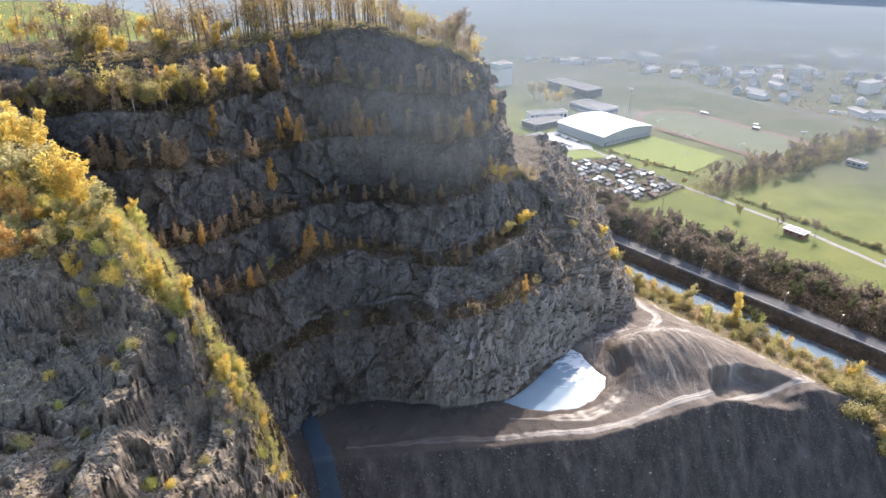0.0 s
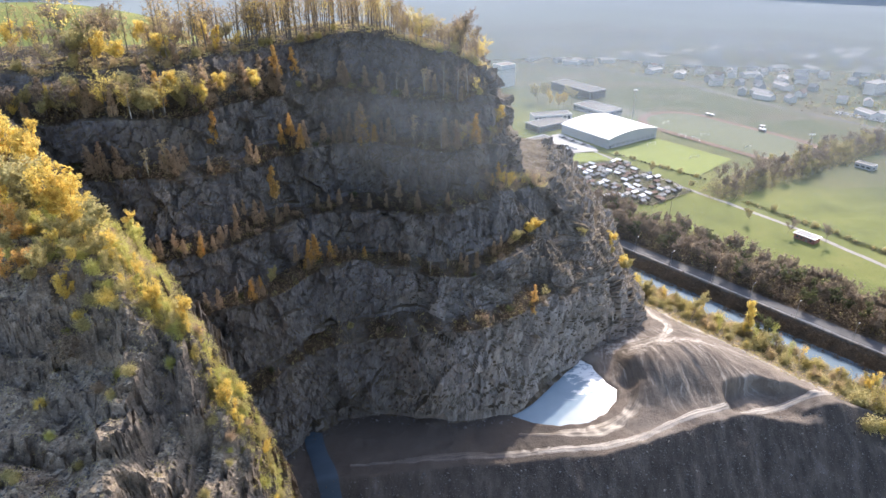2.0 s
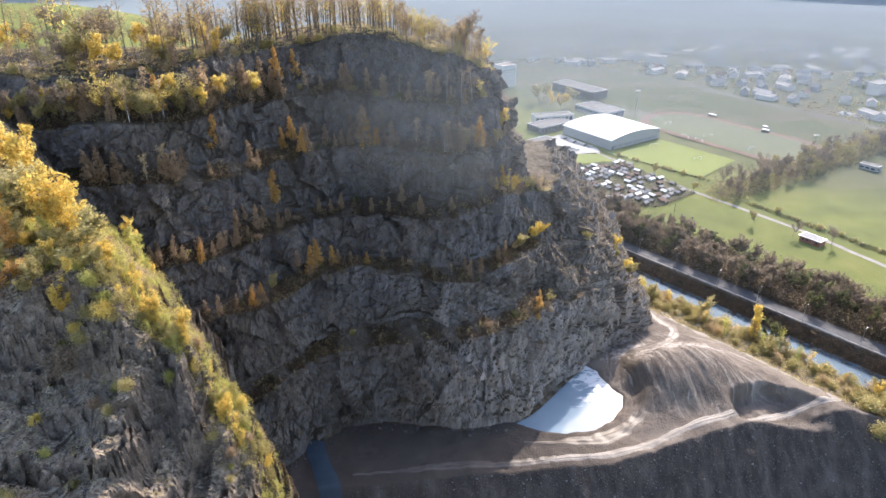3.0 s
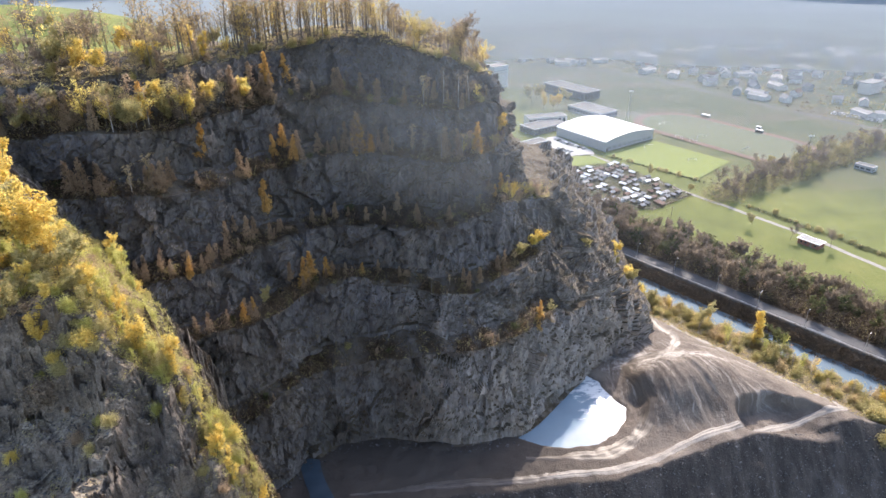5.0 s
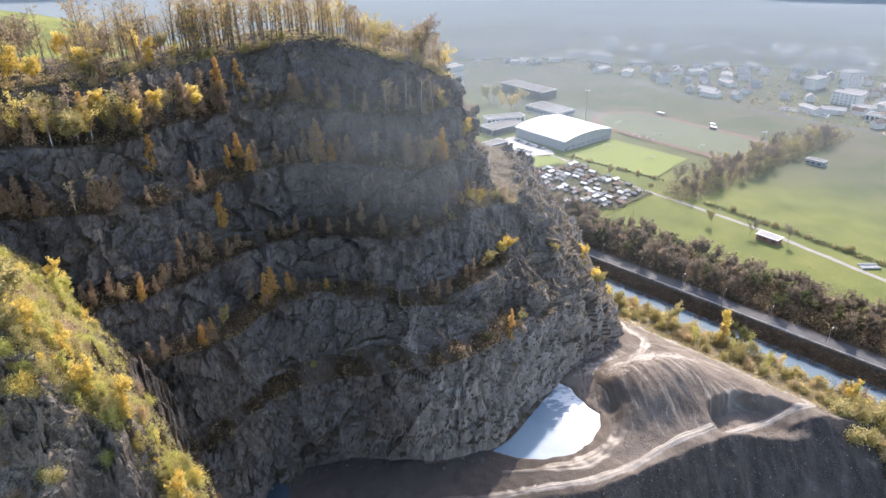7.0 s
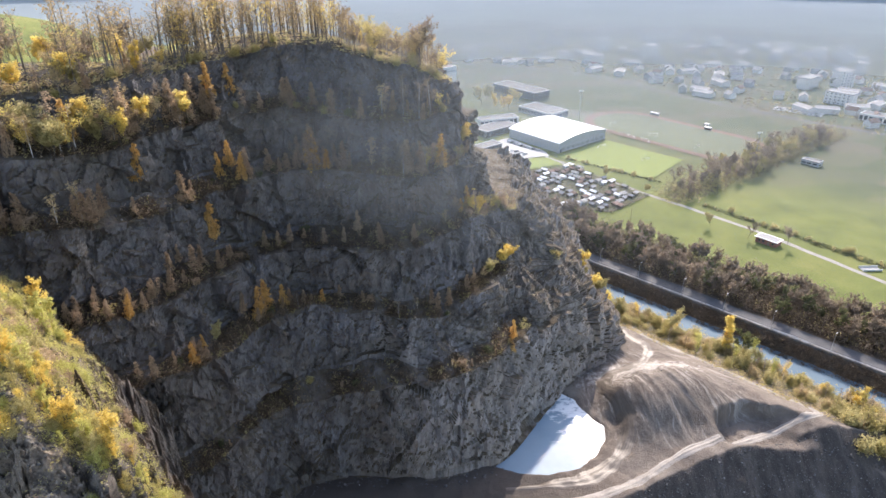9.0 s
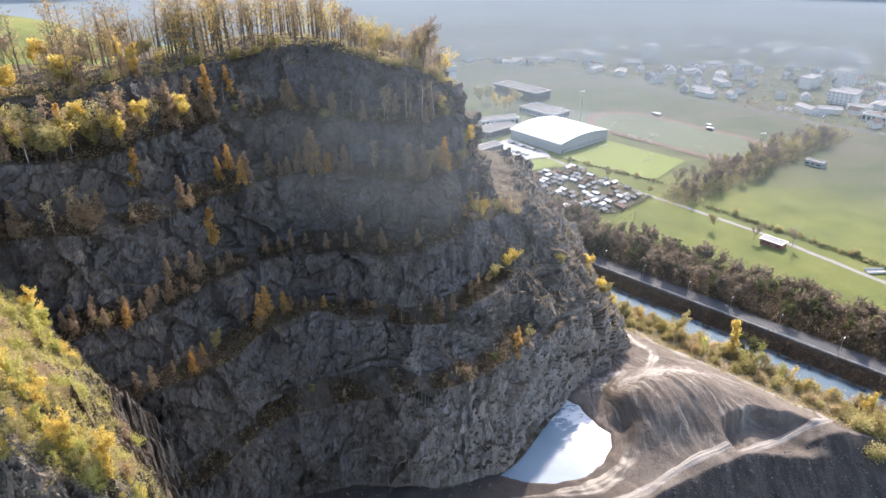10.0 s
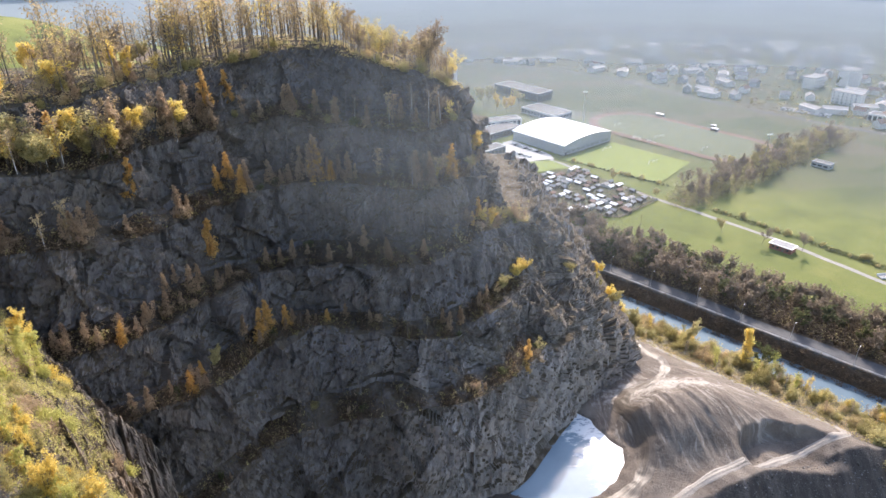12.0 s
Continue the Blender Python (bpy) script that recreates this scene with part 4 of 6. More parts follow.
for i, v in enumerate((-195, -172, -148, -127, -105, -80, -55, -30)):
    m = Matrix.Translation((*across(292.2, v), 0.9)) @ Matrix.Rotation(math.atan2(RN[1], RN[0]), 4, "Z")
    if i == 0:
        lamp.matrix_basis = m
    else:
        copy_thing(lamp, m)


def line_pole(x, y, h):
    p = thing("line_pole", "weathered wooden line pole at the meadow edge", "pole", "line poles", at=Matrix.Translation((x, y, 0)))
    v, f = [], []
    tube(v, f, [(0, 0, -1), (0, 0, h)], [0.17, 0.11], 8)
    part("post", raw_mesh("post", v, f), WOOD, p)
    part("crossarm", box(bmesh.new(), -1.0, 1.0, -0.08, 0.08, h - 0.9, h - 0.75), WOOD, p)
    for x0 in (-0.85, 0, 0.85):
        part("insulator", box(bmesh.new(), x0 - 0.05, x0 + 0.05, -0.05, 0.05, h - 0.75, h - 0.5), WHITE_PAINT, p)
    return p


line_pole(137, 379, 13)
line_pole(77, 424, 17)


def flood_mast(x, y, h):
    p = thing("floodlight_mast", "tall slim floodlight mast beside the sports ground", "floodlight", "floodlight masts", at=Matrix.Translation((x, y, 0)))
    v, f = [], []
    tube(v, f, [(0, 0, -1), (0, 0, h)], [0.35, 0.18], 8)
    part("mast", raw_mesh("mast", v, f), STEEL, p)
    part("frame", box(bmesh.new(), -2.2, 2.2, -0.15, 0.15, h - 0.3, h + 0.1), STEEL, p)
    for k in range(4):
        part("floodlight", box(bmesh.new(), -2.1 + k * 1.1, -1.3 + k * 1.1, -0.7, -0.1, h - 0.3, h + 0.6, 0.05), WHITE_PAINT, p)
    return p


flood_mast(175, 612, 28)
flood_mast(272, 480, 24)


def goal(x, y, turn):
    g = thing("football_goal", "white football goal on the grass", "goal", "football goals", at=Matrix.Translation((x, y, 1.36)) @ Matrix.Rotation(turn, 4, "Z"))
    for x0 in (-3.7, 3.7):
        v, f = [], []
        tube(v, f, [(x0, 0, 0), (x0, 0, 2.5)], [0.09, 0.09], 6)
        part("post", raw_mesh("post", v, f), WHITE_PAINT, g)
    v, f = [], []
    tube(v, f, [(-3.8, 0, 2.5), (3.8, 0, 2.5)], [0.09, 0.09], 6)
    part("crossbar", raw_mesh("crossbar", v, f), WHITE_PAINT, g)
    v, f = [], []
    for k in range(9):
        tube(v, f, [(-3.7 + k * 0.925, 0, 2.5), (-3.7 + k * 0.925, 1.6, 0.1)], [0.025, 0.025], 4)
    part("net", raw_mesh("net", v, f), WHITE_PAINT, g)


for gx0, gy0, a in ((169, 529, 0.3), (192, 493, 0.3), (202, 552, -1), (210, 541, -1), (244, 517, 0.55), (200, 592, 0.55), (222, 553, 0)):
    goal(gx0, gy0, a)


# ---------------------------------------------------------------- garden plots
GARDEN = ((100, 484), (134, 493), (165, 424), (133, 402), (97, 418), (85, 460))


def inside(poly, x, y):
    hit = False
    for (x0, y0), (x1, y1) in zip(poly, poly[1:] + poly[:1]):
        if (y0 > y) != (y1 > y) and x < (x1 - x0) * (y - y0) / (y1 - y0) + x0:
            hit = not hit
    return hit


def garden_shed(roof, wall, lx, ly):
    s = thing("garden_shed", "small garden plot shed with a low pitched roof", "shed", "sheds on the garden plots")
    part("wall", box(bmesh.new(), -lx / 2, lx / 2, -ly / 2, ly / 2, -0.3, 2.2), wall, s)
    bm = bmesh.new()
    prof = [(-ly / 2 - 0.35, 2.15), (0, 3.0), (ly / 2 + 0.35, 2.15), (ly / 2 + 0.35, 2.02), (0, 2.86), (-ly / 2 - 0.35, 2.02)]
    a = [bm.verts.new((-lx / 2 - 0.3, y, z)) for y, z in prof]
    b = [bm.verts.new((lx / 2 + 0.3, y, z)) for y, z in prof]
    bm.faces.new(a[::-1]), bm.faces.new(b)
    for i in range(6):
        bm.faces.new((a[i - 1], a[i], b[i], b[i - 1]))
    part("roof", bm, roof, s)
    part("door", box(bmesh.new(), -0.45, 0.45, -ly / 2 - 0.05, -ly / 2 + 0.05, 0, 1.9), WOOD, s)
    part("window", box(bmesh.new(), 0.8, 1.5, -ly / 2 - 0.04, -ly / 2 + 0.05, 1.0, 1.7), GLASS, s)
    return s


PLOT = track_material("plot_soil", (0.055, 0.05, 0.03), (0.12, 0.115, 0.06), 0.9)
sheet("garden_ground", GARDEN, 1.28, PLOT, "dark dug soil and weeds of the garden plots", "garden ground")
sheds = [garden_shed(r, w, lx, ly) for r, w, lx, ly in ((WHITE_METAL, PALE_WALL, 4.2, 3.0), (GREY_ROOF, WOOD, 3.6, 2.8), (WHITE_PAINT, WOOD, 5.0, 3.0), (TILE_ROOF, WOOD, 3.8, 3.2), (CONCRETE, PALE_WALL, 4.6, 3.4))]
rng = random.Random(4)
spots = []
for i in range(-9, 10):
    for j in range(-9, 10):
        x = 122 + 0.55 * i * 6.6 + 0.835 * j * 6.2 + rng.uniform(-1.2, 1.2)
        y = 450 - 0.835 * i * 6.6 + 0.55 * j * 6.2 + rng.uniform(-1.2, 1.2)
        if inside(GARDEN, x, y) and rng.random() < 0.78:
            spots.append((x, y))
for i, (x, y) in enumerate(spots):
    s = sheds[i] if i < 5 else sheds[rng.choice((0, 1, 1, 2, 3, 3, 4, 1))]
    m = house_frame(x, y, VALLEY_TURN + rng.choice((0, math.pi / 2)) + rng.uniform(-0.12, 0.12))
    if i < 5:
        s.matrix_basis = m
    else:
        copy_thing(s, m)

def plot_fence(points):
    f = thing("plot_fence", "dark weathered wooden fence round the garden plots", "fence", at=Matrix.Translation((0, 0, 1.2)))
    for (x0, y0), (x1, y1) in zip(points, points[1:]):
        n = max(2, int(math.hypot(x1 - x0, y1 - y0) / 3))
        for k in range(n):
            x, y = x0 + (x1 - x0) * k / n, y0 + (y1 - y0) * k / n
            part("post", box(bmesh.new(), x - 0.08, x + 0.08, y - 0.08, y + 0.08, -0.6, 1.7), WOOD, f)
        for z in (0.4, 0.9, 1.4):
            v, q = [], []
            tube(v, q, [(x0, y0, z), (x1, y1, z)], [0.09, 0.09], 4)
            part("rail", raw_mesh("rail", v, q), WOOD, f)
    return f


plot_fence(((96, 416), (133, 400.5), (166, 424), (151, 458)))


def culvert(x, y):
    c = thing("lane_bridge", "small pale concrete bridge where the lane crosses the ditch", "bridge", at=house_frame(x, y, VALLEY_TURN + 0.9, 0.8))
    part("deck", box(bmesh.new(), -5, 5, -2.2, 2.2, 0.0, 0.3, 0.04), CONCRETE, c)
    for sy in (-1, 1):
        part("parapet", box(bmesh.new(), -5, 5, sy * 2.2 - 0.15, sy * 2.2 + 0.15, 0.3, 1.1, 0.04), PALE_WALL, c)


culvert(243, 312)

# ---------------------------------------------------------------- the far town
def town_house(lx, ly, h, wall, roof, pitch=0.7):
    s = thing("town_house", "pale far town house with a pitched roof", "house", "houses of the far town")
    top = h + ly / 2 * pitch
    bm = bmesh.new()
    gable = [(-ly / 2, -1), (ly / 2, -1), (ly / 2, h), (0, top - 0.45), (-ly / 2, h)]
    a = [bm.verts.new((-lx / 2, y, z)) for y, z in gable]
    b = [bm.verts.new((lx / 2, y, z)) for y, z in gable]
    bm.faces.new(a[::-1]), bm.faces.new(b)
    for i in range(5):
        bm.faces.new((a[i - 1], a[i], b[i], b[i - 1]))
    part("wall", bm, wall, s)
    bm = bmesh.new()
    prof = [(-ly / 2 - 0.6, h - 0.3), (0, top), (ly / 2 + 0.6, h - 0.3), (0, top - 0.5)]
    a = [bm.verts.new((-lx / 2 - 0.5, y, z)) for y, z in prof]
    b = [bm.verts.new((lx / 2 + 0.5, y, z)) for y, z in prof]
    bm.faces.new(a[::-1]), bm.faces.new(b)
    for i in range(4):
        bm.faces.new((a[i - 1], a[i], b[i], b[i - 1]))
    part("roof", bm, roof, s)
    return s


def apartment_block(lx, ly, floors):
    h = floors * 2.9
    s = thing("apartment_block", "pale far apartment block with rows of windows", "apartment block", "blocks of the far town")
    part("wall", box(bmesh.new(), -lx / 2, lx / 2, -ly / 2, ly / 2, -1, h), PALE_WALL, s)
    part("roof", box(bmesh.new(), -lx / 2 - 0.3, lx / 2 + 0.3, -ly / 2 - 0.3, ly / 2 + 0.3, h + 0.004, h + 0.5), GREY_ROOF, s)
    for fl in range(floors):
        for k in range(int(lx // 4)):
            x = -lx / 2 + 2 + 4 * k
            part("window", box(bmesh.new(), x - 0.8, x + 0.8, -ly / 2 - 0.05, -ly / 2 + 0.05, 0.9 + fl * 2.9, 2.3 + fl * 2.9), GREY_ROOF, s)
    return s


TOWN_FRONT = ((60, 930), (120, 895), (205, 850), (262, 790), (298, 722), (346, 640), (389, 580), (440, 520), (520, 440))
front = spline(TOWN_FRONT, 60)
PALE_ROOF = plain("pale_tiles", (0.38, 0.35, 0.33), 0.8, 0.2, 1.0)
houses = [town_house(9, 8, 5.0, PALE_WALL, PALE_ROOF), town_house(10, 8, 5.0, PALE_WALL, TILE_ROOF), town_house(8, 8, 5.4, GREY_WALL, GREY_ROOF), town_house(13, 9, 5.0, PALE_WALL, GREY_ROOF), town_house(20, 11, 5.0, PALE_WALL, PALE_ROOF, 0.3)]
blocks = [apartment_block(26, 12, 4), apartment_block(18, 14, 6)]
rng = random.Random(12)
used, placed = [], 0
for n in range(2500):
    p = front[rng.randrange(60)]
    depth = 6 + 360 * rng.random() ** 1.2
    x, y = p[0] + 0.75 * depth + rng.uniform(-6, 6), p[1] + 0.66 * depth + rng.uniform(-6, 6)
    if any((x - a) ** 2 + (y - b) ** 2 < 16 ** 2 for a, b in used) or placed >= 260:
        continue
    used.append((x, y))
    big = rng.random() < 0.06
    pool = blocks if big else houses
    src = rng.choice(pool)
    m = house_frame(x, y, VALLEY_TURN + rng.choice((0, 0.5, -0.4)) + rng.choice((0, math.pi / 2)))
    if not src.get("set"):
        src["set"] = 1
        src.matrix_basis = m
    else:
        copy_thing(src, m)
    placed += 1
for src in houses + blocks:
    if not src.get("set"):
        src.matrix_basis = house_frame(430 + 30 * houses.index(src) if src in houses else 500, 760)
ribbon("town_road", [(p[0] - 6, p[1] - 6) for p in front[::6]], 6.5, ASPHALT, "grey main road along the edge of the town", "road", 0.15, 8)

# ---------------------------------------------------------------- hazy distance: glowing backdrop and haze sheets
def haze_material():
    n = Nodes("glowing_haze_distance")
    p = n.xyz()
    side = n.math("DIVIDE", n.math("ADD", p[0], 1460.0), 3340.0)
    # haze glow painted into the emission: brightest left of centre, dimmer at the foot
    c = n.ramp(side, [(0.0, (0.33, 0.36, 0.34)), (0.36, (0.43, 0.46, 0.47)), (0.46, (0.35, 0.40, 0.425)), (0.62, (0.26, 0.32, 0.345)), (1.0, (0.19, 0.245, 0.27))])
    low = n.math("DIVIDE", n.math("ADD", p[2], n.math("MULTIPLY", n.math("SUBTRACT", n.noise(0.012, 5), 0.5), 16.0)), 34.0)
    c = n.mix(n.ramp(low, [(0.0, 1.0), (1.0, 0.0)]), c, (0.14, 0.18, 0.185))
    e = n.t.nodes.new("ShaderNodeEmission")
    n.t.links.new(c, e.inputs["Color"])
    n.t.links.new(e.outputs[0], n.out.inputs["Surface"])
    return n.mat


def haze_sheet_material(name, density):
    """Part-transparent sheet standing in for air haze; density gives its cover from place to place."""
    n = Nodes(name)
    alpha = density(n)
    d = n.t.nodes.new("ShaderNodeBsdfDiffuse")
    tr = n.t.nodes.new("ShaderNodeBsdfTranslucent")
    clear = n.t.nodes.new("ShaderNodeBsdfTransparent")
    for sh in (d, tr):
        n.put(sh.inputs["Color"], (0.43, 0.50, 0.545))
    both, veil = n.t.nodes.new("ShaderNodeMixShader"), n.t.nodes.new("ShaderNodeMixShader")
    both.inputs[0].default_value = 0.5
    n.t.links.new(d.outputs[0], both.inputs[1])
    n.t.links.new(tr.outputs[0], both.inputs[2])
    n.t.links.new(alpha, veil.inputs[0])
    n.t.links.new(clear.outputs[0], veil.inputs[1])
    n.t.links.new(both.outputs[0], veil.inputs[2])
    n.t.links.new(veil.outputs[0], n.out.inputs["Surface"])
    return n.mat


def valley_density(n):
    """Clear over the river; opacity grows with distance and leftwards to imitate haze and glow."""
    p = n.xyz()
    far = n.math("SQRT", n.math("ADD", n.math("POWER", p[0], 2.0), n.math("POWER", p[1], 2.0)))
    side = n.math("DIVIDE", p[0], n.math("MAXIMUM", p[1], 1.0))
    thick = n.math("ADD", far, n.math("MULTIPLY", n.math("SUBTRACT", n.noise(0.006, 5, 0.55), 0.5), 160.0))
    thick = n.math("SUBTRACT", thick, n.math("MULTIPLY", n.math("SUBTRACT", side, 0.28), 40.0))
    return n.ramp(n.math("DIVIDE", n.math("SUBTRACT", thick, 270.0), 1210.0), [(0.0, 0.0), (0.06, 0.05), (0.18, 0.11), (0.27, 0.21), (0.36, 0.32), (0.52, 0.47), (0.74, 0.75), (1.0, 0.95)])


def quarry_density(n):
    """A faint veil that pales the upper quarry face, gone towards its edges."""
    p = n.xyz()
    x = n.math("POWER", n.math("DIVIDE", n.math("SUBTRACT", p[0], 12.0), 58.0), 2.0)
    z = n.math("POWER", n.math("DIVIDE", n.math("SUBTRACT", p[2], 126.0), 30.0), 2.0)
    heart = n.ramp(n.math("ADD", x, z), [(0.0, 1.0), (0.3, 0.62), (0.65, 0.2), (1.0, 0.0)])
    return n.math("MULTIPLY", heart, n.math("ADD", 0.07, n.math("MULTIPLY", n.noise(0.02, 4), 0.06)))


# added sheet over the valley floor, in place of haze in the air
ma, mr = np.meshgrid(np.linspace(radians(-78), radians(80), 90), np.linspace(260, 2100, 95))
HAZE_SHEET = np.stack([mr * np.sin(ma), mr * np.cos(ma), 21 + 2 * vnoise(mr * 0.01, ma * 9, 0, 88)], -1)
valley_mist = new("valley_mist", grid_mesh("valley_mist", HAZE_SHEET, haze_sheet_material("valley_mist", valley_density)))
tagged(valley_mist, "added part-transparent sheet that imitates distance haze over valley and town", "mist", kind="stuff")
# added sheet that lifts the dark upper face the way haze would
mx, mz = np.meshgrid(np.linspace(-100, 100, 50), np.linspace(40, 160, 40))
VEIL = np.stack([mx, 160 + 0.12 * (mz - 60) + 3 * vnoise(mx * 0.03, 0, mz * 0.03, 89) + 0.002 * (mx - 10) ** 2, mz], -1)
quarry_haze = new("quarry_haze", grid_mesh("quarry_haze", VEIL, haze_sheet_material("quarry_haze", quarry_density)))
tagged(quarry_haze, "added part-transparent sheet that imitates haze before the quarry face", "mist", kind="stuff")

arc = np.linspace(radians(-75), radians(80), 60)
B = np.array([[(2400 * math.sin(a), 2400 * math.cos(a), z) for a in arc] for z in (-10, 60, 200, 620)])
backdrop = tagged(new("backdrop", grid_mesh("backdrop", B, haze_material())), "far hillside backdrop with painted, glowing blue-grey haze", "backdrop", kind="structure")

# ---------------------------------------------------------------- plants
def leaf_mesh(name, pts, sizes, material, rng, droop=0.3):
    """Many small leaf sprays as separate bent quads."""
    n = len(pts)
    a = rng.normal(size=(n, 3))
    a[:, 2] *= 0.6
    a /= np.linalg.norm(a, axis=1, keepdims=True)
    b = np.cross(a, rng.normal(size=(n, 3)))
    b /= np.linalg.norm(b, axis=1, keepdims=True)
    s = np.asarray(sizes)[:, None]
    p = np.asarray(pts)
    quad = np.stack([p - a * s, p - b * s * 0.55, p + a * s + np.array((0, 0, -droop)) * s, p + b * s * 0.55], 1)
    me = bpy.data.meshes.new(name)
    me.vertices.add(4 * n)
    me.vertices.foreach_set("co", quad.reshape(-1).astype(np.float32))
    me.loops.add(4 * n)
    me.loops.foreach_set("vertex_index", np.arange(4 * n, dtype=np.int32))
    me.polygons.add(n)
    me.polygons.foreach_set("loop_start", (np.arange(n) * 4).astype(np.int32))
    me.update(calc_edges=True)
    me.materials.append(material)
    return me


def larch(seed, material, label, n=1500):
    """Ten metres tall; narrow cone of drooping sprays in tiers."""
    rng = np.random.default_rng(seed)
    t = thing("larch", label, "larch tree", "larches on the quarry benches")
    v, f = [], []
    lean = rng.normal(size=2) * 0.15
    tube(v, f, [(0, 0, -1.0), (0, 0, 0.3), (lean[0], lean[1], 5), (lean[0] * 1.5, lean[1] * 1.5, 9.8)], [0.2, 0.16, 0.09, 0.02], 6)
    pts, sizes = [], []
    for k in range(46):
        z = 1.0 + 8.7 * (k / 46) ** 0.95 + rng.normal() * 0.1
        reach = (2.15 * (1 - z / 10.4) ** 0.85 + 0.10) * rng.uniform(0.65, 1.15)
        w = rng.uniform(0, 2 * math.pi)
        d = np.array((math.cos(w), math.sin(w), -0.12))
        base = np.array((lean[0] * z / 7, lean[1] * z / 7, z))
        m = int(n / 46 * (0.35 + 1.3 * (1 - z / 10.2)))
        q = rng.uniform(0.15, 1.05, m) ** 0.8
        for x in q:
            pts.append(base + d * reach * x + rng.normal(size=3) * np.array((0.22, 0.22, 0.28)) * (0.4 + 0.6 * reach))
            sizes.append(rng.uniform(0.16, 0.38))
    part("trunk", raw_mesh("trunk", v, f), BARK, t)
    part("crown", leaf_mesh("crown", pts, sizes, material, rng, 0.5), None, t)
    return t


def birch(seed, material, label, bark, name="birch", category="birch tree", group="birches on the quarry benches", n=620, wide=1.25, low=2.6, limbs=False):
    """Nine metres tall: slim stem, a narrow uneven crown on its upper two thirds."""
    rng = np.random.default_rng(seed)
    t = thing(name, label, category, group)
    bend = rng.normal(size=2) * 0.35
    v, f, pts = [], [], []
    stem = [(0, 0, -0.8), (bend[0] * 0.1, bend[1] * 0.1, 2.5), (bend[0] * 0.5, bend[1] * 0.5, 6), (bend[0], bend[1], 9)]
    tube(v, f, stem, [0.12, 0.10, 0.06, 0.015], 6)
    for k in range(26):
        z = low + (8.9 - low) * (k / 26) ** 0.9
        h = (z - low) / (9 - low)
        reach = wide * (0.35 + 1.5 * h * (1 - h) ** 0.6 + 0.15 * rng.normal())
        w = rng.uniform(0, 6.283)
        base = np.array((bend[0] * (z / 9) ** 2, bend[1] * (z / 9) ** 2, z))
        tip = base + np.array((math.cos(w), math.sin(w), 0.75)) * max(reach, 0.15) * np.array((1, 1, 0.8))
        if limbs:
            tube(v, f, [tuple(base - np.array((0, 0, 0.3))), tuple(base * 0.5 + tip * 0.5), tuple(tip + (tip - base) * 0.3)], [0.032 * (1.3 - h), 0.02 * (1.3 - h), 0.006], 3)
        m = n // 26
        pts.append(base + (tip - base) * rng.uniform(0.2, 1.15, m)[:, None] + rng.normal(size=(m, 3)) * 0.24)
    part("trunk", raw_mesh("trunk", v, f), bark, t)
    pts = np.vstack(pts)
    part("crown", leaf_mesh("crown", pts, rng.uniform(0.09, 0.24, len(pts)), material, rng), None, t)
    return t


def branch_out(v, f, tips, rng, base, way, length, radius, level, spread):
    segs = 3
    pts = [np.array(base)]
    d = np.array(way, float)
    for _ in range(segs):
        d = d + rng.normal(size=3) * 0.12 + np.array((0, 0, 0.06))
        d /= np.linalg.norm(d)
        pts.append(pts[-1] + d * length / segs)
    tube(v, f, [tuple(p) for p in pts], [radius * (1 - 0.75 * k / segs) + 0.008 for k in range(segs + 1)], 6 if level == 0 else 4 if level == 1 else 3)
    if level >= 3:
        tips.append(pts[-1])
        return
    count = (8, 4, 3)[level]
    for k in range(count):
        x = rng.uniform(0.42 if level == 0 else 0.25, 1.0)
        i = min(int(x * segs), segs - 1)
        p = pts[i] + (pts[i + 1] - pts[i]) * (x * segs - i)
        w = rng.uniform(0, 2 * math.pi)
        side = np.array((math.cos(w), math.sin(w), 0))
        way2 = d * (1 - spread) + side * spread + np.array((0, 0, 0.18))
        way2 /= np.linalg.norm(way2)
        if level >= 1:
            tips.append(p)
        branch_out(v, f, tips, rng, p, way2, length * rng.uniform(0.36, 0.55), radius * 0.45, level + 1, spread)


def wood_tree(seed, material, label, leaves, tall=12.0, name="deciduous_tree", category="deciduous tree", group="trees on the hilltop", bark=None, spread=0.5, size=(0.16, 0.34), first=0.55):
    rng = np.random.default_rng(seed)
    t = thing(name, label, category, group)
    v, f, tips = [], [], []
    branch_out(v, f, tips, rng, (0, 0, -0.8), (0, 0, 1), tall * 0.86, tall * 0.013, 0, spread)
    part("trunk", raw_mesh("trunk", v, f), bark or BARK, t)
    if leaves:
        tips = np.array(tips)
        pick = tips[rng.integers(0, len(tips), leaves)]
        pts = pick + rng.normal(size=(leaves, 3)) * tall * 0.032
        part("crown", leaf_mesh("crown", pts, rng.uniform(*size, leaves), material, rng), None, t)
    return t


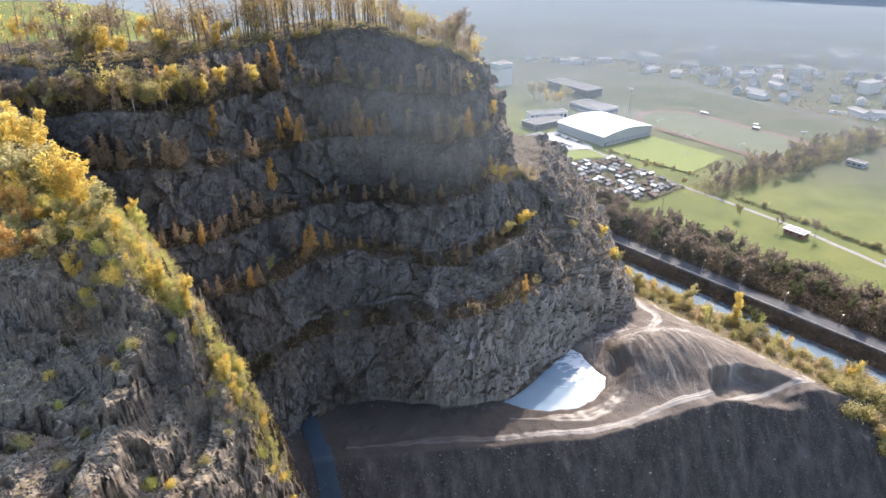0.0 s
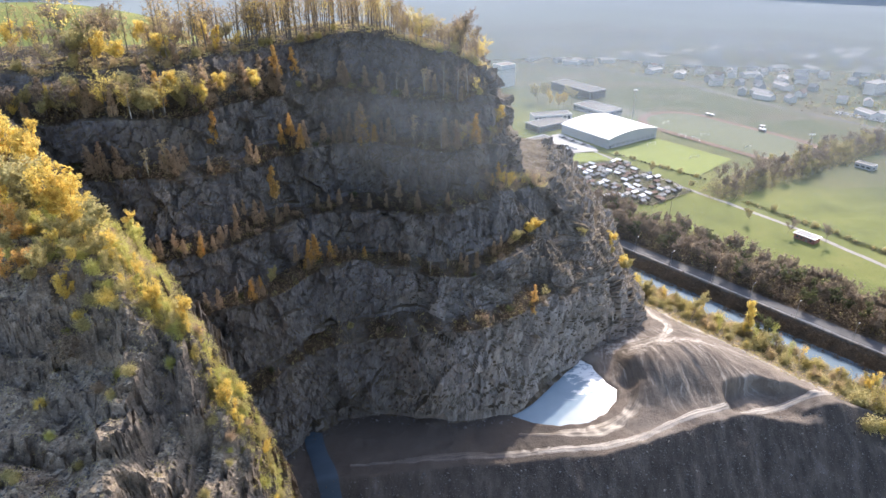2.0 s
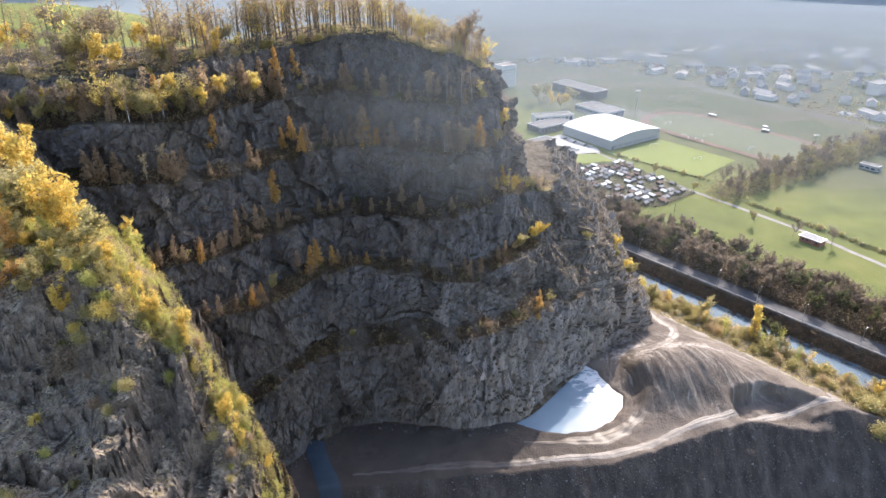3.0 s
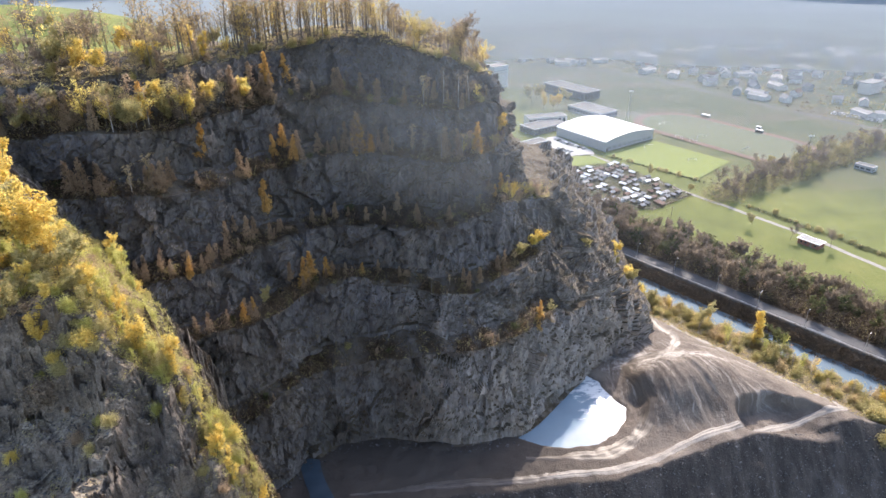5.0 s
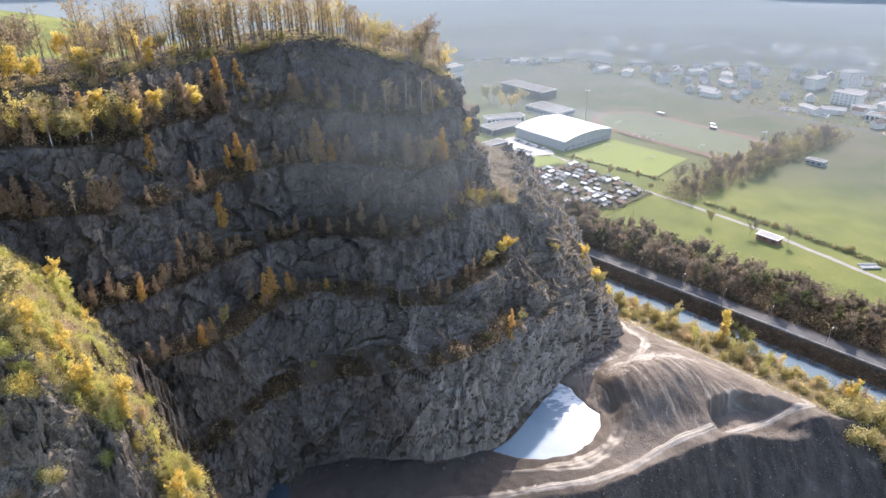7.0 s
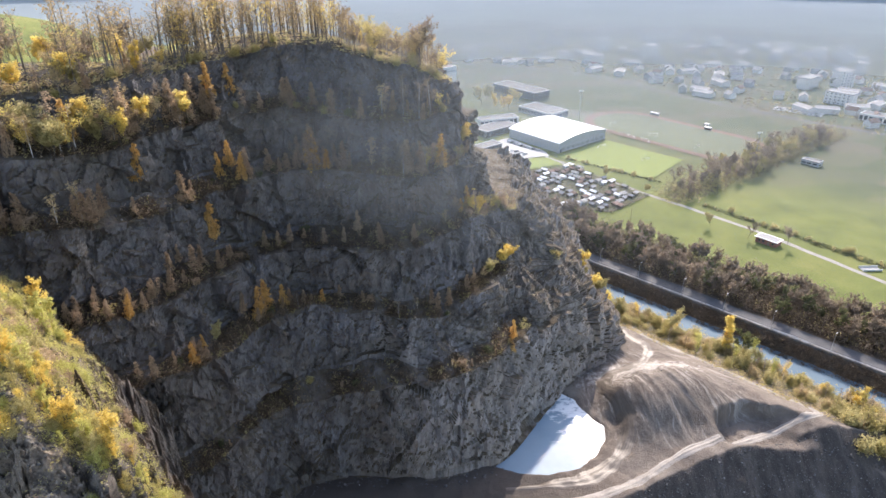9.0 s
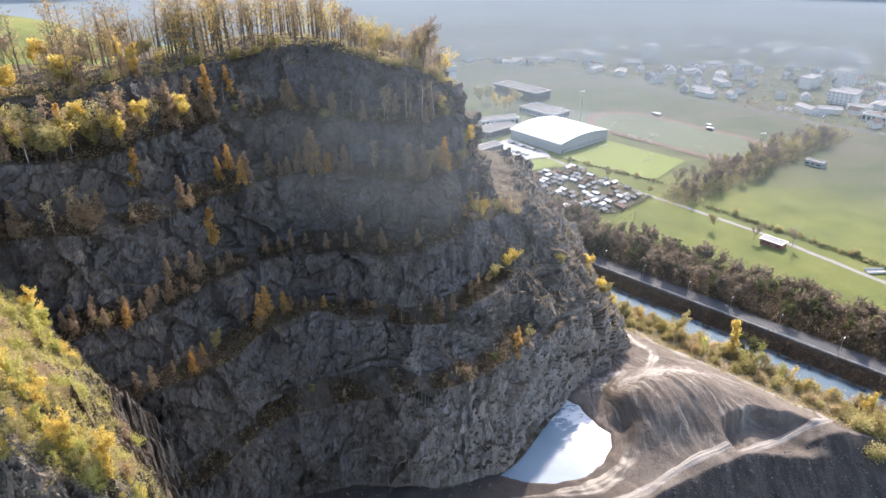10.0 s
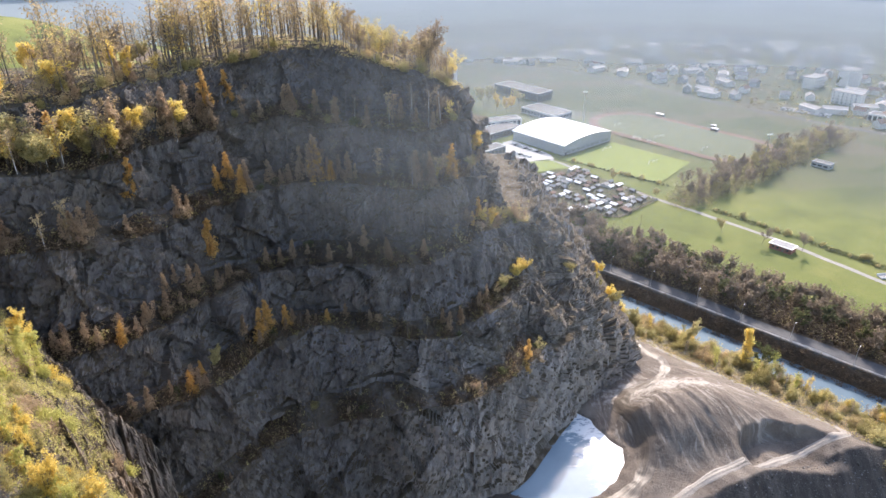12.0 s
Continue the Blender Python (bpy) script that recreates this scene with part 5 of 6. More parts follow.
def bush(seed, material, label, n=900, group="bushes", name="bush", tall=3.0, wide=1.7, size=(0.10, 0.24)):
    """Several-stemmed shrub: uneven clumps of leaves on stems."""
    rng = np.random.default_rng(seed)
    t = thing(name, label, "bush", group)
    v, f, pts = [], [], []
    stems = 11
    per = n // stems
    for k in range(stems):
        w, lean = rng.uniform(0, 2 * math.pi), rng.uniform(0.1, 0.85)
        top = np.array((math.cos(w) * lean * wide, math.sin(w) * lean * wide, tall * rng.uniform(0.45, 1.0) * (1.05 - 0.45 * lean)))
        tube(v, f, [(0, 0, -0.4), tuple(top * np.array((0.45, 0.45, 0.5))), tuple(top)], [0.0, 0.04, 0.01], 3)
        x = rng.uniform(0.25, 1.08, per)[:, None]
        fat = 0.16 * tall * (0.6 + rng.random())
        pts.append(top * x * np.array((1, 1, 1)) + rng.normal(size=(per, 3)) * fat * np.array((1, 1, 0.8)))
    pts = np.vstack(pts)
    pts[:, 2] = np.maximum(pts[:, 2], 0.05)
    bm = bmesh.new()
    bm.from_mesh(raw_mesh("stem", v, f))
    bmesh.ops.remove_doubles(bm, verts=bm.verts[:], dist=0.001)
    part("stem", bm, BARK, t)
    part("crown", leaf_mesh("crown", pts, rng.uniform(*size, len(pts)), material, rng), None, t)
    return t


_stock_used = {}


def plant(src, x, y, z, scale=1.0, turn=None, lean=0.0, name="", group=""):
    """The first call sets the stock plant itself, later ones copies of it."""
    r = plant.rng
    m = Matrix.Translation((x, y, z)) @ Matrix.Rotation(r.uniform(0, 6.28) if turn is None else turn, 4, "Z") @ Matrix.Rotation(r.uniform(-0.05, 0.05) + lean, 4, "X")
    if id(src) in _stock_used:
        ob = copy_thing(src, m)
    else:
        _stock_used[id(src)] = src
        ob = src
        ob.matrix_basis = m
    ob.scale = (scale * r.uniform(0.88, 1.12), scale * r.uniform(0.88, 1.12), scale)
    if name:
        ob.name = name
        tagged(ob, group=group)
    return ob


def brush(name, base, per, spread, tall, size, material, label, seed):
    """Low growth that nobody could count: leaf sprays heaped over many base places, one mesh."""
    rng = np.random.default_rng(seed)
    base = np.repeat(np.asarray(base, float), per, axis=0)
    fat = np.repeat(rng.uniform(0.4, 1.3, len(base) // per), per)[:, None]
    up = np.abs(rng.normal(size=len(base))) * tall * fat[:, 0] * 0.6
    pts = base + rng.normal(size=base.shape) * np.array((spread, spread, 0.05)) * fat
    pts[:, 2] += up
    ob = new(name, leaf_mesh(name, pts, rng.uniform(*size, len(pts)), material, rng, 0.2))
    return tagged(ob, label, "scrub", kind="stuff")


plant.rng = random.Random(77)

G_LARCH = [larch(10 + i, GOLD, "golden-orange autumn larch on a rock bench") for i in range(4)]
R_LARCH = [larch(30 + i, RUST, "dull russet autumn larch on a rock bench", 1200) for i in range(3)]
P_BIRCH = [birch(50 + i, m, "slender pale-stemmed birch with thin grey-gold leaves", b, n=440) for i, (m, b) in enumerate(((PALE, WHITEBARK), (BROWN, WHITEBARK), (RUST, BARK), (BROWN, BARK)))]
SAPS = [birch(55 + i, m, "upright sapling in autumn leaf on the rock spur", BARK, "sapling", "sapling", "saplings on the rock spur", 1500, 1.5, 0.8) for i, m in enumerate((YELLOW, LIME, OLIVE, TURF))]
HILLTOP = "trees on the hilltop"
BARE = [birch(60 + i, HILLWOOD, "tall thin nearly bare tree on the hilltop", BARK, "hilltop_tree", "tree", HILLTOP, 105, w, lo, True) for i, (w, lo) in enumerate(((1.5, 3.4), (1.9, 2.8), (1.2, 4.0), (1.7, 3.0), (1.4, 2.4)))]
RIM_Y = [birch(70 + i, YELLOW, "tall slim tree with thin yellow autumn leaves on the hilltop", BARK, "hilltop_tree", "tree", HILLTOP, 230, w, 2.6, True) for i, w in enumerate((1.5, 1.9, 1.7))]
RIM_P = [birch(75 + i, HILLWOOD, "slim tree with pale gold autumn leaves on the hilltop", BARK, "hilltop_tree", "tree", HILLTOP, 330, w, 1.8, True) for i, w in enumerate((1.8, 1.5, 2.1))]
THIN = [wood_tree(85 + i, m, "slender tree with thin pale autumn leaves on the quarry edge", 800, 10.0, spread=0.5, size=(0.14, 0.3), group="autumn wood on the old quarry edge") for i, m in enumerate((HILLWOOD, YELLOW, PALE, OLIVE))]
TALL_Y = birch(59, YELLOW, "tall slim golden poplar on the river bank", BARK, "riverside_tree", "tree", "trees along the river", 2600, 1.0, 1.2)
RIM_B = [wood_tree(80 + i, BROWN, "tree with russet-brown autumn leaves on the hilltop", 700, 12.0, spread=0.5, size=(0.2, 0.42)) for i in range(3)]
MIX_O = [wood_tree(90 + i, OLIVE, "broad olive-green autumn tree", 1700, 9.0, spread=0.55, size=(0.18, 0.4)) for i in range(3)]
MIX_Y = [wood_tree(95 + i, YELLOW, "broad yellow autumn tree", 1800, 9.0, spread=0.52, size=(0.18, 0.38)) for i in range(3)]
BELT_B = [wood_tree(110 + i, BROWN, "dull brown half-bare tree of the riverside wood", 700, 8.0, "belt_tree", "tree", "trees of the riverside wood", spread=0.5, size=(0.25, 0.5)) for i in range(3)]
BELT_G = [wood_tree(120 + i, GREEN, "dark green tree of the riverside wood", 800, 7.5, "belt_tree", "tree", "trees of the riverside wood", spread=0.55, size=(0.25, 0.5)) for i in range(2)]
S_YEL = [bush(130 + i, YELLOW, "yellow autumn bush on the rock spur", 2400, "bushes on the rock spur", size=(0.08, 0.2)) for i in range(3)]
S_LIME = [bush(140 + i, LIME, "lime-green autumn bush on the rock spur", 2400, "bushes on the rock spur", size=(0.08, 0.2)) for i in range(3)]
S_OLI = [bush(150 + i, OLIVE, "olive-brown dry bush on the rock spur", 2000, "bushes on the rock spur", size=(0.08, 0.2)) for i in range(3)]
S_RUS = [bush(160 + i, RUST, "russet autumn bush on the rock spur", 1600, "bushes on the rock spur", size=(0.08, 0.2)) for i in range(2)]
W_BUSH = [bush(170 + i, m, "riverside willow bush in faded autumn leaf", 1300, "bushes along the river", "willow_bush", 4.5, 2.2, (0.16, 0.36)) for i, m in enumerate((OLIVE, PALE, TURF, PALE, OLIVE))]
LEDGE = [bush(180 + i, m, "low scrub bush on a quarry bench", 420, "scrub on the quarry benches", "scrub", 2.2, 1.6, (0.12, 0.28)) for i, m in enumerate((OLIVE, BROWN, RUST, GREEN))]

TALL_G = [birch(200 + i, YELLOW, "upright golden-yellow tree on the rock spur", BARK, "spur_tree", "tree", "trees on the near spur", 3000, 1.9, 0.9) for i in range(3)]
LIME_T = [birch(210 + i, LIME, "pointed lime-green tree on the rock spur", BARK, "spur_tree", "tree", "trees on the near spur", 2200, 1.5, 0.8) for i in range(2)]
S_ORA = [wood_tree(220 + i, GOLD, "broad orange autumn tree on the rock spur", 2000, 9.0, "spur_tree", "tree", "trees on the near spur", spread=0.52, size=(0.16, 0.34)) for i in range(2)]

R = random.Random(5)

# benches, from the top down: place along x, share of the tread, height, kind
for x, f, h, src in ((-92, 0.7, 12, P_BIRCH), (-88, 0.6, 9, P_BIRCH), (-80, 0.6, 10, P_BIRCH), (-77, 0.5, 11, R_LARCH), (-69, 0.6, 11.5, R_LARCH), (-61, 0.6, 9, R_LARCH), (-40, 0.5, 7, R_LARCH), (-20, 0.6, 8, P_BIRCH), (-13, 0.6, 9, P_BIRCH), (-8, 0.7, 9.5, P_BIRCH), (-3, 0.6, 10, P_BIRCH), (3, 0.6, 9, P_BIRCH), (8, 0.6, 8, P_BIRCH)):
    plant(R.choice(src), *bench_at(5, x + R.uniform(-1.5, 1.5), f), h * R.uniform(0.95, 1.35) / (9 if src is P_BIRCH else 10))
for x, f, h, src in ((-106, 0.8, 8, R_LARCH), (-100, 0.7, 10, R_LARCH), (-96, 0.6, 9, R_LARCH), (-90, 0.9, 7, P_BIRCH), (-84, 0.5, 9, P_BIRCH), (-45, 0.6, 8, R_LARCH), (-38, 0.6, 8, P_BIRCH), (-33, 0.8, 14, R_LARCH), (-24, 0.5, 10, P_BIRCH), (-12, 0.7, 9, P_BIRCH), (-7, 0.7, 9, P_BIRCH), (-2, 0.8, 10, P_BIRCH), (1, 0.7, 9, P_BIRCH), (5, 0.8, 9, P_BIRCH), ):
    plant(R.choice(src), *bench_at(4, x + R.uniform(-1.5, 1.5), f), h * R.uniform(0.95, 1.35) / (9 if src is P_BIRCH else 10))
for x, f, h, src in ((-92, 0.8, 5, R_LARCH), (-86, 0.8, 6, R_LARCH), (-82, 0.7, 6, R_LARCH), (-76, 0.8, 7, R_LARCH), (-72, 0.5, 6, R_LARCH), (-68, 0.7, 8, R_LARCH), (-55, 0.5, 5, R_LARCH), (-35, 0.6, 4, R_LARCH), (-28, 0.8, 6, R_LARCH), (-16, 0.6, 6, P_BIRCH), (0, 0.7, 6, R_LARCH), (21, 0.6, 8, P_BIRCH), (24, 0.8, 8, MIX_Y), (30, 0.7, 6, P_BIRCH)):
    plant(R.choice(src), *bench_at(3, x, f), h / 10 if src is not P_BIRCH else h / 9)
for x, f, h, src in ((-70, 0.7, 7, R_LARCH), (-65, 0.6, 6, R_LARCH), (-60, 0.5, 6, R_LARCH), (-47, 0.4, 7, R_LARCH), (-36, 0.5, 5, R_LARCH), (-18, 0.6, 4, R_LARCH), (6, 0.6, 7, R_LARCH), (10, 0.5, 6, R_LARCH), (17, 0.6, 6, R_LARCH), (20, 0.5, 7, R_LARCH), (31, 0.8, 7, MIX_Y), (38, 0.7, 6, P_BIRCH), (55, 0.8, 6, MIX_O)):
    plant(R.choice(src), *bench_at(2, x, f), h / 10 if src not in (P_BIRCH, MIX_Y, MIX_O) else h / 9)
for x, f, h, src in ((14, 0.8, 3, R_LARCH), (-25, 0.7, 3, R_LARCH), (8, 0.6, 3, P_BIRCH)):
    plant(R.choice(src), *bench_at(1, x, f), h / 10 if src is R_LARCH else h / 9)
# the single trees that stand out: crown's middle, height, kind
for x, y, z, h, src in ((17.5, 248, 102, 8, MIX_Y), (8.7, 232, 106, 11, G_LARCH), (-32, 240, 104.5, 14, G_LARCH), (-28, 237, 100, 7, G_LARCH), (-59, 255, 122, 11, G_LARCH), (-63, 242, 123.5, 11.5, G_LARCH), (-66.5, 238, 123, 11, R_LARCH), (-70, 229, 122, 12, R_LARCH), (-54, 228, 106.5, 9, G_LARCH), (-56, 228.5, 106.5, 8.5, G_LARCH), (-58.5, 227, 106, 8, G_LARCH),
                        (-58.8, 216, 90, 12, G_LARCH), (-46, 206, 70.5, 11.5, G_LARCH), (-48.5, 203, 69, 11, G_LARCH), (-42, 209, 70, 8, G_LARCH), (-52, 202, 69, 7, R_LARCH), (-62, 182, 70.5, 8, G_LARCH), (-59, 191, 67, 6, MIX_O), (-61, 188, 67, 5, G_LARCH), (16.7, 236, 84, 9, G_LARCH), (14, 233, 82, 5, G_LARCH), (20, 240, 83, 6, MIX_Y), (31, 232.5, 64, 7.5, MIX_Y), (24, 223, 62, 6, MIX_O), (71.5, 269.5, 38, 9, MIX_Y),
                        (69, 266, 36, 6, MIX_O), (30, 211, 46, 8, G_LARCH), (28, 208, 43, 7, G_LARCH), (33, 213, 45, 6, THIN), (-76.3, 211, 111.5, 11, G_LARCH), (-82, 196, 110, 9, R_LARCH), (-80, 199, 110.5, 8, R_LARCH), (-85.3, 193.8, 106.5, 8, R_LARCH), (-89, 204.5, 125, 12, G_LARCH), (-84, 208, 124, 9, MIX_Y), (-96.5, 203.7, 121, 6, MIX_Y), (-93, 204, 120, 6, MIX_O), (-99.5, 196, 124, 9, R_LARCH),
                        (-75.4, 183, 87, 7, G_LARCH), (-73, 186, 87, 6, R_LARCH), (-79, 180, 86, 6, R_LARCH), (-64, 206, 87, 9, R_LARCH), (-67, 204, 86, 6, R_LARCH), (-69, 200, 85, 6, R_LARCH), (-31, 211.7, 66, 5, G_LARCH), (-7.6, 236.8, 121, 10, P_BIRCH), (-2.4, 239.6, 120.5, 10, P_BIRCH), (-38, 250, 119, 8, R_LARCH), (78, 268, 28, 9, MIX_Y), (75, 265, 27, 8, MIX_O)):
    px, py, pz = near_hill(x, y, z - h / 2)
    plant(R.choice(src), px, py, pz - 0.2, h / (9 if src in (P_BIRCH, MIX_Y, MIX_O) else 10))
for k, count, tall in ((5, 30, 0.95), (4, 36, 0.9), (3, 30, 0.65), (2, 22, 0.55), (1, 8, 0.4)):
    stands = [R.uniform(0.17, 0.72) for _ in range(8)]
    for _ in range(count):
        s = R.choice(stands) + R.gauss(0, 0.012) if R.random() < 0.75 else R.uniform(0.17, 0.72)
        sp = bench_spot(k, s, R.uniform(0.2, 0.95))
        plant(R.choice(R.choice((R_LARCH, R_LARCH, R_LARCH, P_BIRCH))), *sp, tall * R.uniform(0.55, 1.15))
for k, count in ((5, 12), (4, 12), (3, 12), (2, 10), (1, 8)):
    for _ in range(count):
        s = R.uniform(0.16, 0.84)
        plant(R.choice(LEDGE), *bench_spot(k, s, R.uniform(0.1, 1.0)), R.uniform(0.6, 1.5))
for k in (1, 2, 3, 4, 5):
    base = []
    while len(base) < 2600:        # in thickets with bare stretches between them
        s = R.uniform(0.12, 0.81)
        if R.random() < 0.55 + 0.9 * float(vnoise(s * 60, k * 5.0, 0, 33)):
            base.append(bench_spot(k, s, R.random() ** 0.8))
    brush("undergrowth", base[:2100], 16, 0.7, 1.5, (0.12, 0.32), DARKBRUSH, "dark brown leafless undergrowth along a quarry bench", 300 + k)
    brush("undergrowth", base[2100:2380], 16, 0.5, 1.5, (0.12, 0.28), OLIVE, "olive scrub and weeds along a quarry bench", 310 + k)
    brush("undergrowth", base[2380:], 16, 0.5, 1.6, (0.12, 0.28), RUST, "russet seedlings and weeds along a quarry bench", 320 + k)
# scrub and young trees crowding the shoulder of the nose
for k in range(70):
    sp = bench_spot(3, R.uniform(0.80, 0.935), R.random())
    if k % 3:
        plant(R.choice(LEDGE + LEDGE[:3]), *sp, R.uniform(0.7, 1.4))
    else:
        plant(R.choice(R.choice((MIX_Y, RIM_B, MIX_O, P_BIRCH, R_LARCH))), *sp, R.uniform(0.3, 0.6), name="spur_tree", group="trees on the end of the spur")
base = [bench_spot(3, R.uniform(0.80, 0.94), R.random()) for _ in range(900)]
brush("undergrowth", base[:500], 16, 0.7, 1.3, (0.12, 0.3), BROWN, "brown undergrowth on the shoulder of the nose", 336)
brush("undergrowth", base[500:], 16, 0.7, 1.2, (0.12, 0.3), OLIVE, "olive scrub on the shoulder of the nose", 337)
# trees where the benches run out round the nose of the spur
for _ in range(44):
    k = R.choice((2, 3, 3, 4, 4, 5, 5))
    plant(R.choice(R.choice((P_BIRCH, THIN, BARE, RIM_B, R_LARCH, RIM_P))), *bench_spot(k, R.uniform(0.73, 0.88), R.uniform(0.2, 1.0)), R.uniform(0.35, 0.65), name="spur_tree", group="trees on the end of the spur")

for _ in range(70):
    x, y, z = bench_spot(6, R.uniform(0.66, 0.97), R.random())
    plant(R.choice(R.choice((P_BIRCH, RIM_P, RIM_B, BARE, THIN))), x, y, z, R.uniform(0.55, 1.15), name="spur_tree", group="trees on the end of the spur")
# hilltop wood behind the rim; the old quarry edge on the left carries mixed autumn wood
for _ in range(285):
    s, f = R.uniform(0.05, 0.86) if R.random() < 0.72 else R.uniform(0.42, 0.7), R.random()
    x, y, z = bench_spot(6, s, 1 - 0.9 * f - 0.1)
    left = x < -88
    src = R.choice((THIN, RIM_P, RIM_Y, RIM_B, BARE, BARE)) if left else R.choice((BARE, BARE, BARE, BARE, BARE, RIM_P, RIM_P, RIM_Y))
    small = 1.0 - 0.45 * float(smooth(0.52, 0.72, s))
    plant(R.choice(src), x, y, z, R.uniform(0.6, 0.9) if src in (THIN, RIM_B) else R.uniform(1.2, 2.2) * small, name="hilltop_tree", group=HILLTOP)
for k in range(36):
    x, y, z = bench_spot(6, R.uniform(0.05, 0.86), R.uniform(0.75, 1.0))
    plant(R.choice(W_BUSH + LEDGE[:1]), x, y, z, R.uniform(0.35, 0.8), name="rim_bush", group="bushes on the hilltop rim")
for _ in range(200):
    k = R.choice((5, 5, 5, 6, 6))
    x, y, z = bench_spot(k, R.uniform(0.03, 0.30) if k == 4 or R.random() < 0.7 else R.uniform(0.28, 0.44), R.uniform(0.05, 1.0))
    plant(R.choice(R.choice((THIN, THIN, RIM_P, P_BIRCH, MIX_Y, RIM_B, MIX_O, R_LARCH))), x, y, z, R.uniform(0.45, 1.15), name="hillside_tree", group="autumn wood on the old quarry edge")
base = [bench_spot(6, R.uniform(0.0, 0.95), R.random()) for _ in range(2600)]
brush("wood_undergrowth", base[:1500], 10, 0.9, 0.7, (0.16, 0.4), OLIVE, "olive and dry undergrowth of the hilltop wood", 331)
brush("wood_undergrowth", base[1500:], 12, 0.9, 0.8, (0.16, 0.4), PALE, "pale dry grass and saplings of the hilltop wood", 332)

# scrub along the crest of the near spur, thicker towards its top
def on_spur(src, x, y, scale):
    px, py, pz = spur_spot(x, y)
    plant(src, px, py, pz - 0.15, scale)


def crest_y(x):
    return float(spur_crest(x)[0])


for _ in range(165):
    x = R.uniform(-110, -36)
    y = crest_y(x) + (R.uniform(-2.5, 7.0) if x > -62 else 6 - abs(R.gauss(0, 1)) * 11)
    kind = R.choices((S_YEL, S_LIME, S_OLI, S_RUS), (2, 5, 7, 2))[0]
    on_spur(R.choice(kind), x, y, R.uniform(0.5, 1.0))
for _ in range(70):
    x = R.uniform(-98, -63)
    on_spur(R.choice(R.choice((S_LIME, S_OLI, S_OLI, S_YEL, S_RUS))), x, crest_y(x) + R.uniform(4, 30), R.uniform(0.6, 1.1))
for _ in range(150):
    x = R.uniform(-72, -37)
    on_spur(R.choice(SAPS), x, crest_y(x) + R.uniform(-2.5, 7.0), R.uniform(0.22, 0.55))
for x, off, h, src in ((-79, 1, 12, MIX_Y), (-81, -1, 12, TALL_G), (-76.5, 0, 13, TALL_G), (-74, 1, 11, TALL_G), (-83, -3, 12, MIX_Y), (-71, 0, 9, MIX_O), (-66, 1, 7, TALL_G), (-80, 26, 10, LIME_T), (-78.5, 23, 9, LIME_T), (-83, 27, 11, TALL_G), (-75, 20, 7, LIME_T), (-60, 1, 5, LIME_T), (-57, 1, 6, MIX_Y), (-44.5, -2, 5.5, MIX_Y), (-51, 1, 6, MIX_Y), (-88, -2, 12, MIX_O), (-92, 0, 14, TALL_G), (-97, 0, 12, MIX_Y), (-101, 1, 13, TALL_G), (-105, -2, 12, MIX_Y), (-104, -8, 14, TALL_G), (-98, -9, 12, MIX_O), (-110, 0, 12, TALL_G), (-90, -12, 9, MIX_Y), (-86, -14, 8, S_ORA), (-80, -15, 7, S_ORA), (-76, -12, 6, MIX_O), (-94, -18, 10, S_ORA), (-83, -22, 8, S_ORA)):
    px, py, pz = spur_spot(x, crest_y(x) + off)
    plant(R.choice(src), px, py, pz - 0.2, h / (10 if src is TALL_G else 9), name="spur_tree", group="trees on the near spur")
for _ in range(60):
    x = R.uniform(-112, -68)
    px, py, pz = spur_spot(x, crest_y(x) + R.uniform(-20, 2))
    plant(R.choice(R.choice((MIX_O, MIX_O, MIX_Y, LIME_T, RIM_B))), px, py, pz - 0.2, R.uniform(0.4, 0.8), name="spur_tree", group="trees on the near spur")
for _ in range(40):
    x, y = R.uniform(-80, -28), R.uniform(72, 108)
    kind = R.choices((S_YEL, S_LIME, S_OLI, S_RUS), (2, 2, 5, 2))[0]
    on_spur(R.choice(kind), x, y, R.uniform(0.3, 0.75))
turf = []
gyr, gxr = np.gradient(SPUR, axis=0), np.gradient(SPUR, axis=1)
nz = np.cross(gxr, gyr)
nz = np.abs(nz[..., 2]) / (np.linalg.norm(nz, axis=-1) + 1e-9)
rows, cols = np.nonzero((nz > 0.5) & (SPUR[..., 1] > 62) & (SPUR[..., 0] < -22) & (SPUR[..., 0] > -112) & (SPUR[..., 1] < spur_crest(SPUR[..., 0])[0] + 14))
pick = np.random.default_rng(8).permutation(len(rows))[:5200]
turf = SPUR[rows[pick], cols[pick]]
crest = turf[:, 1] > spur_crest(turf[:, 0])[0] - 9
band = np.nonzero(((SPUR[..., 1] > spur_crest(SPUR[..., 0])[0] - 3) & (SPUR[..., 1] < spur_crest(SPUR[..., 0])[0] + np.interp(SPUR[..., 0], [-68, -56], [30, 11]))) & (SPUR[..., 0] > -100) & (SPUR[..., 0] < -37))
some = np.random.default_rng(9).permutation(len(band[0]))[:8000]
band = SPUR[band[0][some], band[1][some]]
brush("dry_turf", turf[crest], 16, 0.45, 0.7, (0.08, 0.2), TURF, "dry yellow grass and weeds on the spur", 341)
brush("crest_scrub", band[:3300], 16, 0.45, 1.2, (0.06, 0.17), LIME, "low yellow-green scrub along the crest of the spur", 343)
brush("crest_scrub", band[3300:5800], 16, 0.45, 1.2, (0.06, 0.17), TURF, "dry straw-coloured scrub along the crest of the spur", 344)
brush("crest_scrub", band[5800:], 16, 0.45, 1.2, (0.06, 0.17), OLIVE, "olive scrub along the crest of the spur", 345)
brush("dry_turf", turf[~crest][:1100], 12, 0.4, 0.45, (0.07, 0.18), TURF, "thin dry grass on rubble ledges", 342)

